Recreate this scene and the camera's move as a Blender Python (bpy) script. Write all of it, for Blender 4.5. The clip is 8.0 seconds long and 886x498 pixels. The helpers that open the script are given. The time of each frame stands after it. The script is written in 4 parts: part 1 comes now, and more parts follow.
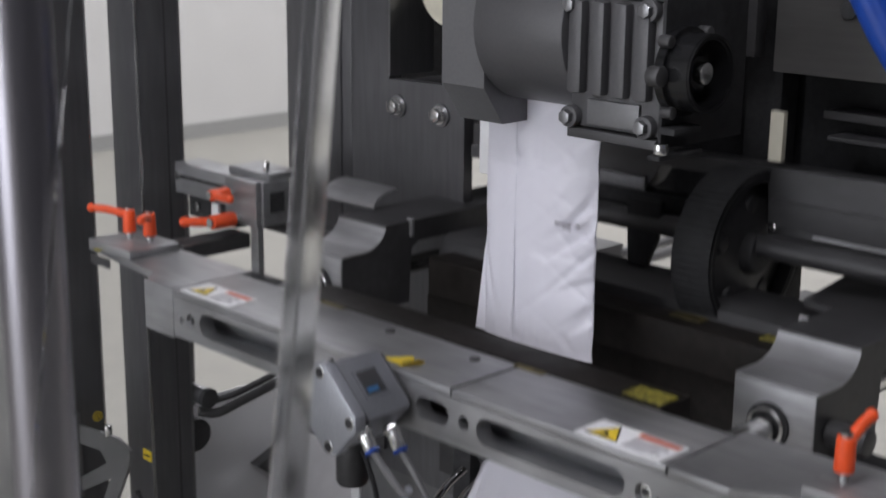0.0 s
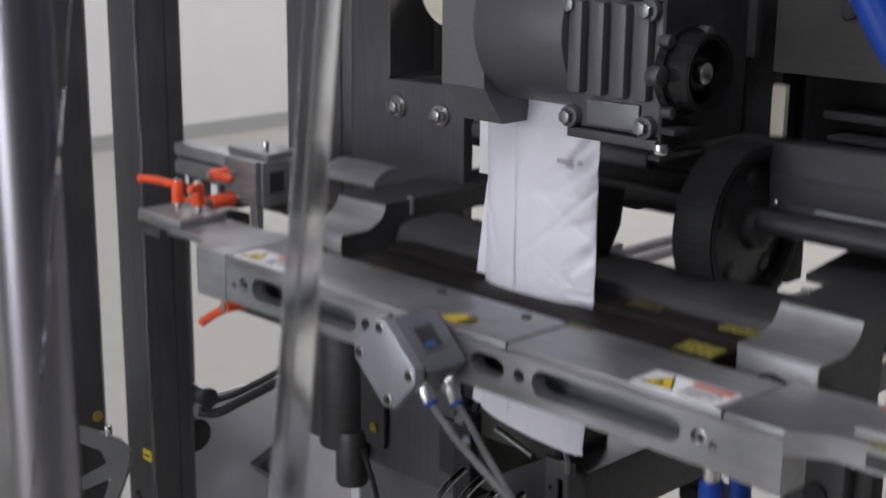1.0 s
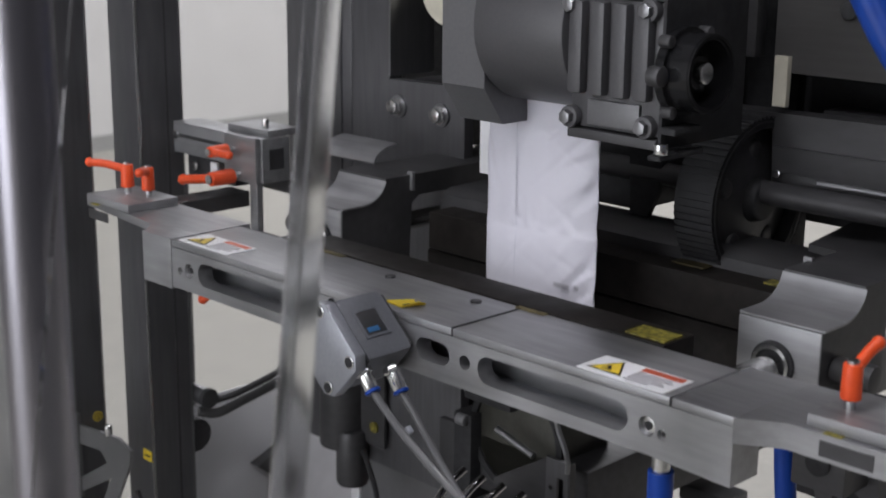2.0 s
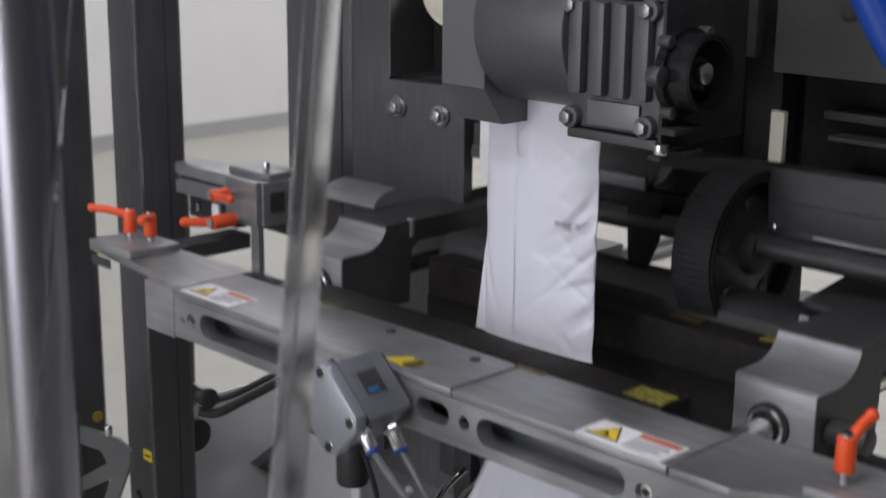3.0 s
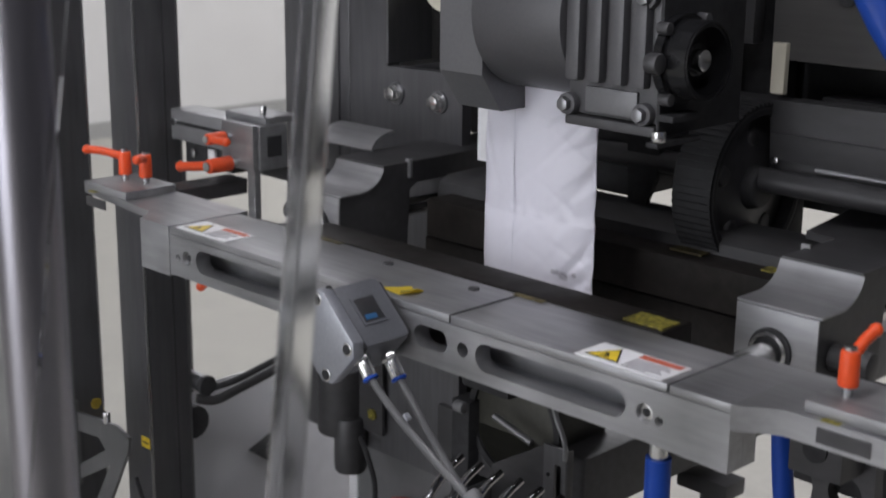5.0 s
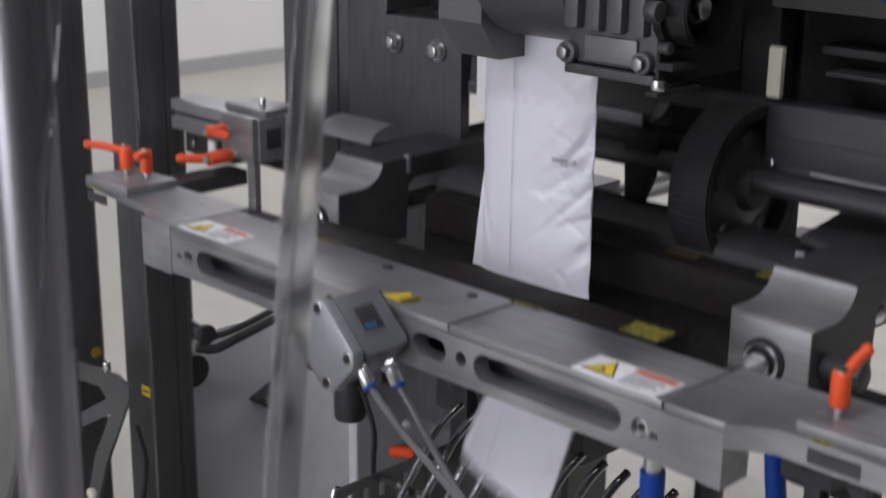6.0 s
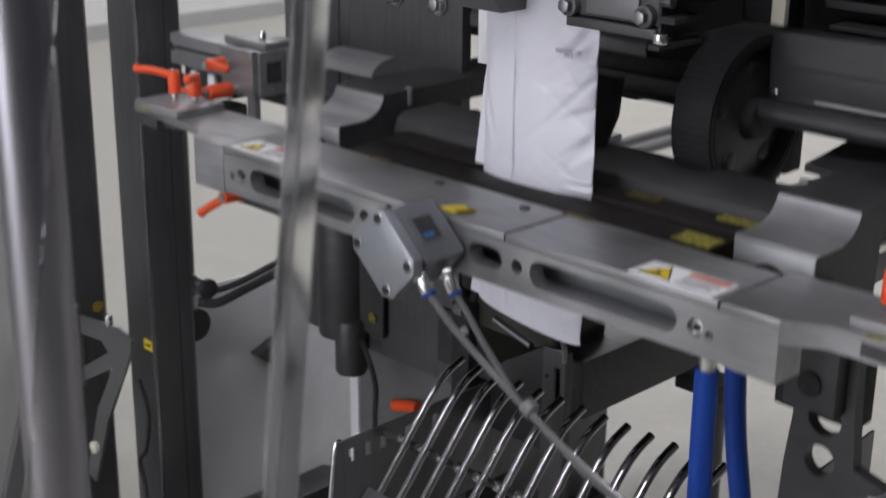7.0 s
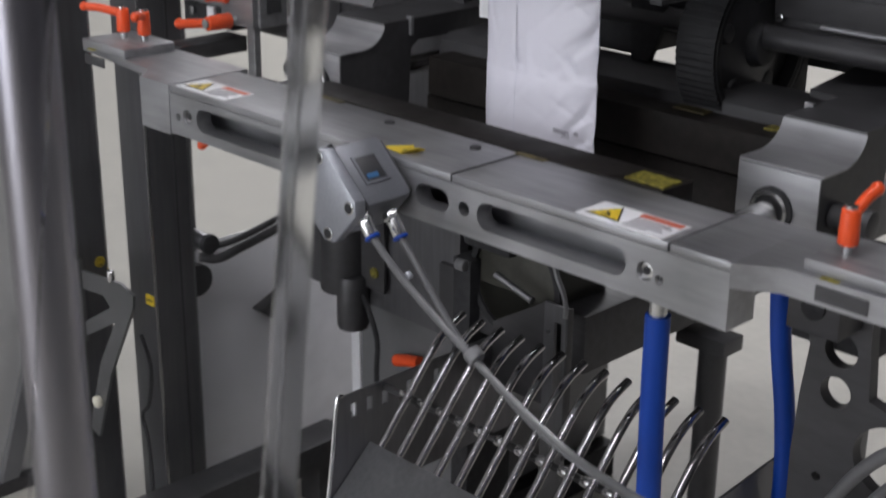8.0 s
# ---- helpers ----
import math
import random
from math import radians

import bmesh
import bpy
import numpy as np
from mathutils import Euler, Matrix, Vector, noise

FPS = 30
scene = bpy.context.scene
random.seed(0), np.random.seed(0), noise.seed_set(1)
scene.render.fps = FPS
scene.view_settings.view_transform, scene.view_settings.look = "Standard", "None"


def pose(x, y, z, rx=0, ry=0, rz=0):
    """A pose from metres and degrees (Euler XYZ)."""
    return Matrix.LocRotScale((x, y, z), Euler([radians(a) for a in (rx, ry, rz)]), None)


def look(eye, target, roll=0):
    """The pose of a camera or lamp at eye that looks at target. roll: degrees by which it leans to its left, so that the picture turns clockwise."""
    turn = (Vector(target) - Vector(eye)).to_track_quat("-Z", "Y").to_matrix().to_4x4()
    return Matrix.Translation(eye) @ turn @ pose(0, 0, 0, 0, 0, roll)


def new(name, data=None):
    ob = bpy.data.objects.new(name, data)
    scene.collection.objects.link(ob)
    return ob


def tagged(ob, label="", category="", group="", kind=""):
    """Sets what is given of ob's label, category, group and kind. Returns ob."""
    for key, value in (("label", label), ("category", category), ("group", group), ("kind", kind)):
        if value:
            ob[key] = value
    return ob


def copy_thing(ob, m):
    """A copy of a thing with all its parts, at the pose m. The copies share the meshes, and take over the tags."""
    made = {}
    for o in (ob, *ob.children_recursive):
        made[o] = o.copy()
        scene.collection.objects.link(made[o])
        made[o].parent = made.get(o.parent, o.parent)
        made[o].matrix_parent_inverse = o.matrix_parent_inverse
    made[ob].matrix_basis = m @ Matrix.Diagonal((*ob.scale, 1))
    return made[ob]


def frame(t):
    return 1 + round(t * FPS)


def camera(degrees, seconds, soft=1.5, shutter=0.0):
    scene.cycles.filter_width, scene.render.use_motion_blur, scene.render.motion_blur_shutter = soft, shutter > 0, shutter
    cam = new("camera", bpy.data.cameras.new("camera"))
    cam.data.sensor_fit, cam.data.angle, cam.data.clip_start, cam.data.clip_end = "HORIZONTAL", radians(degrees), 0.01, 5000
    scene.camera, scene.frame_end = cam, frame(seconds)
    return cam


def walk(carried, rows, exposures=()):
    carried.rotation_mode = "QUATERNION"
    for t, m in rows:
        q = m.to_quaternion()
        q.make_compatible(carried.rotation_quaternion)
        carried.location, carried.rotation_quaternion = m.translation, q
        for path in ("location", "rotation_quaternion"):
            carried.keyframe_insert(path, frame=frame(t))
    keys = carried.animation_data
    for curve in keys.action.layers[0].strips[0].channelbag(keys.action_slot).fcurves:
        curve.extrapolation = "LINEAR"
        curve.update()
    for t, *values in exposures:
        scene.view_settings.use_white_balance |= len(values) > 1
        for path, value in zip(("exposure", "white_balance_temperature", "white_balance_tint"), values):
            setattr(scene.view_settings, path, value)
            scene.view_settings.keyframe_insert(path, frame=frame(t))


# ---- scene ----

# World: z up, x along the sealing jaws, y into the machine; the film hangs at x = 0, y = 0.
EYE = Vector((1.195, -1.352, 1.52))
cam = camera(34.8, 8.0, soft=1.7, shutter=0.5)
# seconds, heading (clockwise from +y), pitch
TURNS = [
    (0.0, -45.31, -14.45), (1.0, -45.31, -14.45), (1.5, -45.32, -14.45), (3.0, -45.32, -14.44),
    (3.3, -45.42, -14.42), (3.5, -45.50, -14.40), (4.0, -45.40, -14.36), (4.2, -45.38, -14.36), (5.3, -45.16, -15.48),
    (5.5, -45.14, -15.91), (6.0, -45.16, -17.02), (6.5, -45.16, -17.99), (7.0, -45.19, -18.87),
    (7.5, -45.22, -19.70), (8.0, -45.23, -20.68),
]


def aim(heading, pitch):
    a, b = radians(heading), radians(pitch)
    return EYE + Vector((math.sin(a) * math.cos(b), math.cos(a) * math.cos(b), math.sin(b)))


cam.data.dof.use_dof, cam.data.dof.focus_distance, cam.data.dof.aperture_fstop = True, 1.72, 7.5
walk(cam, [(t, look(EYE, aim(h, p), 0.6)) for t, h, p in TURNS])

# ---- light: a bright factory hall with lamp strips under its ceiling ----
world = bpy.data.worlds.new("hall_air")
scene.world = world
world.use_nodes = True
world.node_tree.nodes["Background"].inputs[0].default_value = (0.80, 0.86, 1.0, 1)
world.node_tree.nodes["Background"].inputs[1].default_value = 0.12
scene.view_settings.exposure = -0.16
# x, y, power of each strip
LAMPS = [(-4.4, 3.0, 74.0), (-3.6, 5.0, 110.0), (0.2, -2.6, 56.0), (0.2, 1.6, 80.0), (0.2, 5.0, 78.0), (1.9, -2.6, 64.0), (1.9, 4.6, 78.0)]


def hall_lamps():
    for x, y, power in LAMPS:
        light = bpy.data.lights.new("ceiling_tube", "AREA")
        light.shape, light.size, light.size_y, light.energy, light.color = "RECTANGLE", 0.45, 2.4, power, (0.94, 0.935, 0.985)
        new("ceiling_tube", light).matrix_world = look((x, y, 4.30), (x, y, 0))


hall_lamps()


# ---- materials ----
def material(name, color, rough=0.5, metal=0.0, grain=0.0, grain_scale=60.0, stretch=(1, 1, 1), stain=0.0, bump=0.0, spec=0.5, vary=0.0):
    m = bpy.data.materials.new(name)
    m.use_nodes = True
    n, l = m.node_tree.nodes, m.node_tree.links
    b = n["Principled BSDF"]
    b.inputs["Metallic"].default_value, b.inputs["Specular IOR Level"].default_value = metal, spec
    where = n.new("ShaderNodeTexCoord")
    map_ = n.new("ShaderNodeMapping")
    map_.inputs["Scale"].default_value = stretch
    l.new(where.outputs["Object"], map_.inputs["Vector"])
    fine, broad = n.new("ShaderNodeTexNoise"), n.new("ShaderNodeTexNoise")
    fine.inputs["Scale"].default_value, fine.inputs["Detail"].default_value = grain_scale, 4
    broad.inputs["Scale"].default_value, broad.inputs["Detail"].default_value = 7.0, 5
    l.new(map_.outputs["Vector"], fine.inputs["Vector"])
    l.new(where.outputs["Object"], broad.inputs["Vector"])
    a, s = n.new("ShaderNodeMapRange"), n.new("ShaderNodeMapRange")
    a.inputs["From Min"].default_value, a.inputs["From Max"].default_value = 0.3, 0.7
    a.inputs["To Min"].default_value, a.inputs["To Max"].default_value = 1 - grain, 1 + grain
    s.inputs["From Min"].default_value, s.inputs["From Max"].default_value = 0.3, 0.7
    s.inputs["To Min"].default_value, s.inputs["To Max"].default_value = 1 - stain, 1 + stain
    l.new(fine.outputs["Fac"], a.inputs["Value"])
    l.new(broad.outputs["Fac"], s.inputs["Value"])
    mul = n.new("ShaderNodeMath")
    mul.operation = "MULTIPLY"
    l.new(a.outputs["Result"], mul.inputs[0])
    l.new(s.outputs["Result"], mul.inputs[1])
    tone = n.new("ShaderNodeVectorMath")
    tone.operation = "SCALE"
    tone.inputs[0].default_value = color
    l.new(mul.outputs[0], tone.inputs["Scale"])
    l.new(tone.outputs["Vector"], b.inputs["Base Color"])
    r = n.new("ShaderNodeMath")
    r.operation = "MULTIPLY"
    r.inputs[1].default_value = rough
    l.new(s.outputs["Result"], r.inputs[0])
    l.new(r.outputs[0], b.inputs["Roughness"])
    if bump:
        bp = n.new("ShaderNodeBump")
        bp.inputs["Strength"].default_value, bp.inputs["Distance"].default_value = bump, 0.001
        l.new(fine.outputs["Fac"], bp.inputs["Height"])
        l.new(bp.outputs["Normal"], b.inputs["Normal"])
    return m


ALU = material("milled_aluminium", (0.32, 0.32, 0.33), 0.42, 0.7, 0.12, 90, (0.12, 1, 1), 0.24, 0.12)
STEEL = material("brushed_stainless", (0.24, 0.24, 0.25), 0.34, 0.9, 0.08, 120, (1, 1, 0.06), 0.12, 0.1)
CHROME = material("polished_steel_tube", (0.31, 0.30, 0.33), 0.30, 1.0, 0.015, 60, (1, 1, 0.05), 0.02)
BRIGHT = material("bright_zinc", (0.66, 0.66, 0.66), 0.22, 1.0, 0.05, 150, (1, 1, 1), 0.1)
DARK = material("dark_machined_steel", (0.060, 0.059, 0.062), 0.45, 0.4, 0.12, 70, (0.3, 1, 1), 0.18, 0.12)
FRAME = material("grey_frame_steel", (0.128, 0.127, 0.134), 0.36, 0.6, 0.10, 110, (1, 1, 0.08), 0.15, 0.1)
ENAMEL = material("black_enamel", (0.010, 0.010, 0.011), 0.20, 0.0, 0.1, 80, (1, 1, 1), 0.2, 0.0, 0.4)
SCORCHED = material("charred_yellow_strip", (0.095, 0.075, 0.028), 0.55, 0.0, 0.6, 70, (1, 1, 1), 0.6)
BLACK = material("black_rubber", (0.030, 0.030, 0.032), 0.6, 0.0, 0.2, 80, (1, 1, 1), 0.25, 0.15, 0.18)
CAST = material("grey_cast_paint", (0.080, 0.079, 0.084), 0.45, 0.2, 0.06, 220, (1, 1, 1), 0.08, 0.2)
SATIN = material("satin_grey_paint", (0.14, 0.14, 0.146), 0.34, 0.3, 0.05, 200, (1, 1, 1), 0.08, 0.1)
BLUEGREY = material("blue_grey_anodised_aluminium", (0.18, 0.185, 0.205), 0.42, 0.4, 0.05, 200, (1, 1, 1), 0.07, 0.1)
CAPGREY = material("pale_anodised_and_lit_aluminium", (0.30, 0.31, 0.34), 0.36, 0.5, 0.05, 200, (1, 1, 1), 0.10, 0.1)
TEAL = material("teal_plastic", (0.03, 0.13, 0.30), 0.4)
ORANGE = material("orange_plastic", (0.80, 0.085, 0.018), 0.42, 0.0, 0.05, 90, (1, 1, 1), 0.06, 0.1)
YELLOW = material("yellow_sticker", (0.72, 0.52, 0.03), 0.45, 0.0, 0.08, 60, (1, 1, 1), 0.15)
WORN_YELLOW = material("scorched_yellow_sticker", (0.20, 0.172, 0.03), 0.5, 0.0, 0.8, 150, (1, 1, 1), 0.5)
COVER = material("brushed_cover_sheet", (0.115, 0.112, 0.110), 0.4, 0.3, 0.06, 120, (0.1, 1, 1), 0.1, 0.1)
OLIVE = material("olive_grey_casting", (0.050, 0.049, 0.041), 0.5, 0.2, 0.1, 90, (1, 1, 1), 0.2, 0.2)
SIDEGREY = material("side_panel_grey_paint", (0.56, 0.56, 0.55), 0.5, 0.1, 0.03, 30, (1, 1, 1), 0.06)
WHITE = material("white_sticker", (0.78, 0.78, 0.80), 0.4, 0.0, 0.03, 80, (1, 1, 1), 0.05)
RED = material("red_print", (0.55, 0.10, 0.05), 0.45, 0.0, 0.1, 80)
INK = material("black_print", (0.02, 0.02, 0.02), 0.5)
GREYINK = material("grey_print", (0.16, 0.15, 0.18), 0.6, 0.0, 0.2, 300)
CHAR = material("charred_black_coating", (0.013, 0.011, 0.010), 0.55, 0.0, 0.3, 70, (1, 1, 1), 0.35, 0.15, 0.2)
SEAM = material("pale_seam_line", (0.60, 0.60, 0.67), 0.5, 0.0, 0.3, 20)
FILM = material("white_film", (0.71, 0.70, 0.775), 0.36, 0.0, 0.02, 30, (1, 1, 0.3), 0.03, 0.12)
BLUE = material("blue_hose", (0.008, 0.048, 0.29), 0.38, 0.0, 0.08, 60, (1, 1, 0.1), 0.1, 0.1, 0.25)
TUBE = material("grey_air_hose", (0.115, 0.115, 0.12), 0.2, 0.0, 0.05, 60, (1, 1, 1), 0.08)
IVORY = material("ivory_plastic", (0.60, 0.57, 0.47), 0.5, 0.0, 0.05, 50, (1, 1, 1), 0.08)
FLOOR = material("pale_sealed_concrete", (0.385, 0.372, 0.335), 0.5, 0.0, 0.04, 40, (1, 1, 1), 0.07, 0.1)
DARKWALL = material("reflection_damping_wall", (0.07, 0.07, 0.075), 0.7, 0.0, 0.02, 30, (1, 1, 1), 0.035, 0.1)
DIMWALL = material("grey_wall_paint", (0.30, 0.30, 0.31), 0.7, 0.0, 0.02, 30, (1, 1, 1), 0.035, 0.1)
WALL = material("white_wall_paint", (0.66, 0.65, 0.64), 0.7, 0.0, 0.02, 30, (1, 1, 1), 0.035, 0.1)
SKIRT = material("grey_skirting", (0.34, 0.34, 0.33), 0.5, 0.0, 0.05, 30)
ROD = material("bright_drawn_rod", (0.46, 0.45, 0.46), 0.15, 1.0, 0.04, 60, (1, 1, 1), 0.08)
PANEL = material("pale_grey_painted_panel", (0.78, 0.78, 0.81), 0.4, 0.1, 0.03, 30, (1, 1, 1), 0.06)
GREYP = material("mid_grey_painted_panel", (0.15, 0.15, 0.155), 0.45, 0.1, 0.05, 40, (1, 1, 1), 0.1)


def clear(name, rough, tint, ior=1.49):
    m = bpy.data.materials.new(name)
    m.use_nodes = True
    b = m.node_tree.nodes["Principled BSDF"]
    b.inputs["Base Color"].default_value = tint
    b.inputs["Transmission Weight"].default_value, b.inputs["Roughness"].default_value, b.inputs["IOR"].default_value = 1.0, rough, ior
    return m


ACRYLIC = clear("clear_acrylic", 0.0, (0.985, 0.99, 0.985, 1), 1.30)
ACRYLIC_EDGE = clear("scuffed_acrylic_edge", 0.22, (0.88, 0.89, 0.885, 1), 1.13)


DAYLIGHT = bpy.data.materials.new("daylight_pane")
DAYLIGHT.use_nodes = True
DAYLIGHT.node_tree.nodes["Principled BSDF"].inputs["Emission Color"].default_value = (0.91, 0.935, 0.995, 1)
DAYLIGHT.node_tree.nodes["Principled BSDF"].inputs["Emission Strength"].default_value = 4.0


# ---- mesh helpers ----
def box(bm, x0, x1, y0, y1, z0, z1, bevel=0.0, turn=None):
    made = bmesh.ops.create_cube(bm, size=1)["verts"]
    mid = Vector(((x0 + x1) / 2, (y0 + y1) / 2, (z0 + z1) / 2))
    m = Matrix.Translation(mid) @ (turn or Matrix.Identity(4)) @ Matrix.Diagonal((x1 - x0, y1 - y0, z1 - z0, 1))
    bmesh.ops.transform(bm, matrix=m, verts=made)
    if bevel:
        edges = list({e for v in made for e in v.link_edges})
        bmesh.ops.bevel(bm, geom=edges, offset=bevel, segments=2, affect="EDGES", profile=0.6)
    return bm


def rod(bm, a, b, r, segments=20, r2=None, bevel=0.0):
    a, b = Vector(a), Vector(b)
    m = Matrix.Translation((a + b) / 2) @ (b - a).to_track_quat("Z", "Y").to_matrix().to_4x4()
    made = bmesh.ops.create_cone(bm, cap_ends=True, segments=segments, radius1=r, radius2=r if r2 is None else r2, depth=(b - a).length, matrix=m)["verts"]
    if bevel:
        edges = [e for e in {e for v in made for e in v.link_edges} if any(len(f.verts) > 4 for f in e.link_faces)]
        bmesh.ops.bevel(bm, geom=edges, offset=bevel, segments=2, affect="EDGES", profile=0.5)
    return bm


def bent(bm, points, r, segments=12, steps=8):
    """A round bar or hose through the points, along a smooth curve."""
    p = [Vector(q) for q in points]
    p = [2 * p[0] - p[1]] + p + [2 * p[-1] - p[-2]]
    line = []
    for i in range(1, len(p) - 2):
        for k in range(steps):
            t = k / steps
            line.append(0.5 * (2 * p[i] + (p[i + 1] - p[i - 1]) * t + (2 * p[i - 1] - 5 * p[i] + 4 * p[i + 1] - p[i + 2]) * t * t + (3 * p[i] - p[i - 1] - 3 * p[i + 1] + p[i + 2]) * t ** 3))
    line.append(p[-2])
    rings, side = [], None
    for i, q in enumerate(line):
        way = (line[min(i + 1, len(line) - 1)] - line[max(i - 1, 0)]).normalized()
        side = (side - way * side.dot(way)).normalized() if side else way.orthogonal().normalized()
        up = way.cross(side)
        rings.append([bm.verts.new(q + r * (math.cos(a) * side + math.sin(a) * up)) for a in (2 * math.pi * k / segments for k in range(segments))])
    for r0, r1 in zip(rings, rings[1:]):
        for k in range(segments):
            bm.faces.new((r0[k], r0[(k + 1) % segments], r1[(k + 1) % segments], r1[k]))
    bm.faces.new(rings[0][::-1])
    bm.faces.new(rings[-1])
    return bm


def circle(u, v, r, n=24):
    return [(u + r * math.cos(2 * math.pi * k / n), v + r * math.sin(2 * math.pi * k / n)) for k in range(n)]


def slot(u0, u1, v, r, n=10):
    right = [(u1 - r + r * math.cos(a), v + r * math.sin(a)) for a in (-math.pi / 2 + math.pi * k / n for k in range(n + 1))]
    left = [(u0 + r + r * math.cos(a), v + r * math.sin(a)) for a in (math.pi / 2 + math.pi * k / n for k in range(n + 1))]
    return right + left


def plate(bm, outline, holes, a0, a1, axis):
    """A plate cut to an outline with holes, standing across an axis from a0 to a1."""
    def at(u, v, a):
        return {"x": (a, u, v), "y": (u, a, v), "z": (u, v, a)}[axis]
    edges = []
    for loop in [outline] + holes:
        vs = [bm.verts.new(at(u, v, a0)) for u, v in loop]
        edges += [bm.edges.new((vs[i], vs[(i + 1) % len(vs)])) for i in range(len(vs))]
    faces = [g for g in bmesh.ops.triangle_fill(bm, use_beauty=True, use_dissolve=False, edges=edges)["geom"] if isinstance(g, bmesh.types.BMFace)]
    up = bmesh.ops.extrude_face_region(bm, geom=faces)["geom"]
    d = Vector(at(0, 0, a1)) - Vector(at(0, 0, a0))
    bmesh.ops.translate(bm, vec=d, verts=[g for g in up if isinstance(g, bmesh.types.BMVert)])
    bmesh.ops.recalc_face_normals(bm, faces=bm.faces)
    return bm


def grown(build, *args, **kw):
    bm = bmesh.new()
    build(bm, *args, **kw)
    return bm


def part(name, bm, mat, parent, label="", smooth=True):
    me = bpy.data.meshes.new(name)
    bmesh.ops.recalc_face_normals(bm, faces=bm.faces)
    bm.to_mesh(me)
    bm.free()
    me.materials.append(mat)
    if smooth:
        me.shade_smooth()
        me.set_sharp_from_angle(angle=radians(35))
    ob = new(name, me)
    ob.parent = parent
    return tagged(ob, label) if label else ob


def thing(name, label, category, at=(0, 0, 0), group="", kind=""):
    ob = new(name)
    ob.location = at
    ob.empty_display_size = 0.05
    return tagged(ob, label, category, group, kind)


def setting(name, bm, mat, label, category):
    return tagged(part(name, bm, mat, None), label, category, "", "structure")


# ---- the hall ----
def hall():
    setting("floor", grown(box, -6.1, 2.8, -5.1, 8.1, -0.2, 0.0), FLOOR, "pale sealed concrete floor of a factory hall", "floor")
    setting("wall_west", grown(box, -6.2, -5.97, -5.1, 8.1, 0.0, 4.6), WALL, "plain white painted wall of the hall", "wall")
    # Unseen east side, coloured near black so that metal reflects little light from there.
    setting("wall_east", grown(box, 2.6, 2.8, -4.9, 7.9, 0.0, 4.6), DARKWALL, "unseen dark wall, added to keep reflections from the east dark", "wall")
    setting("wall_north", grown(box, -5.97, 2.8, 7.9, 8.1, 0.0, 4.6), WALL, "plain white painted wall of the hall", "wall")
    setting("wall_south", grown(plate, [(-5.97, 0.0), (2.8, 0.0), (2.8, 4.6), (-5.97, 4.6)], [[(-2.2, 0.25), (0.7, 0.25), (0.7, 3.2), (-2.2, 3.2)]], -5.1, -4.9, "y"), WALL, "plain white painted wall of the hall", "wall")
    win = tagged(new("window_1"), "tall frosted window with daylight behind it", "window", "", "structure")
    part("pane", grown(box, -2.17, 0.67, -5.02, -5.01, 0.28, 3.17), DAYLIGHT, win, "bright frosted pane")
    for x0, x1, z0, z1 in ((-2.2, -2.17, 0.25, 3.2), (0.67, 0.7, 0.25, 3.2), (-2.17, 0.67, 0.25, 0.28), (-2.17, 0.67, 3.17, 3.2)):
        part("frame", grown(box, x0, x1, -5.05, -4.98, z0, z1), WHITE, win)
    setting("ceiling", grown(box, -6.2, 2.8, -5.1, 8.1, 4.6, 4.8), DIMWALL, "plain grey ceiling of the hall", "ceiling")
    setting("baseboard", grown(box, -5.97, -5.955, -4.9, 7.9, 0.0, 0.09), SKIRT, "grey skirting strip along the white wall", "baseboard")
    for x, y, power in LAMPS:
        lamp = thing("ceiling_lamp", "long white lamp strip hung under the ceiling", "lamp", (x, y, 4.6), "ceiling lamp strips")
        bm = grown(box, -0.24, 0.24, -1.22, 1.22, -0.10, 0.0, 0.01)
        part("housing", bm, WHITE, lamp)
        bm = bmesh.new()
        for sx in (-0.15, 0.15):
            rod(bm, (sx, 0.9, -0.05), (sx, 0.9, -0.20), 0.008)
        for sx in (-0.235, 0.235):
            box(bm, sx - 0.005, sx + 0.005, -1.2, 1.2, -0.24, -0.1)
        part("bracket", bm, WHITE, lamp)


hall()


# ---- cycle of the machine: one bag every 0.6 s ----
CYCLE, LIFT, STROKE, PULL = 0.6, 0.042, 0.092, 0.404
BAG = CYCLE * PULL


def height(t):
    a = 2 * math.pi * (t - 0.25) / CYCLE
    return LIFT * math.cos(a) - 0.005 * math.sin(a) + 0.0035 * (1 - math.cos(2 * a))


def ease(a):
    a = min(1.0, max(0.0, a))
    return a * a * (3 - 2 * a)


def gap(t):
    """How far each jaw has drawn back: 0 closed, STROKE open."""
    f = t % CYCLE
    shut = ease((f - 0.205) / 0.155) if f < 0.45 else 1 - ease((f - 0.515) / 0.08)
    return STROKE * (1 - shut)


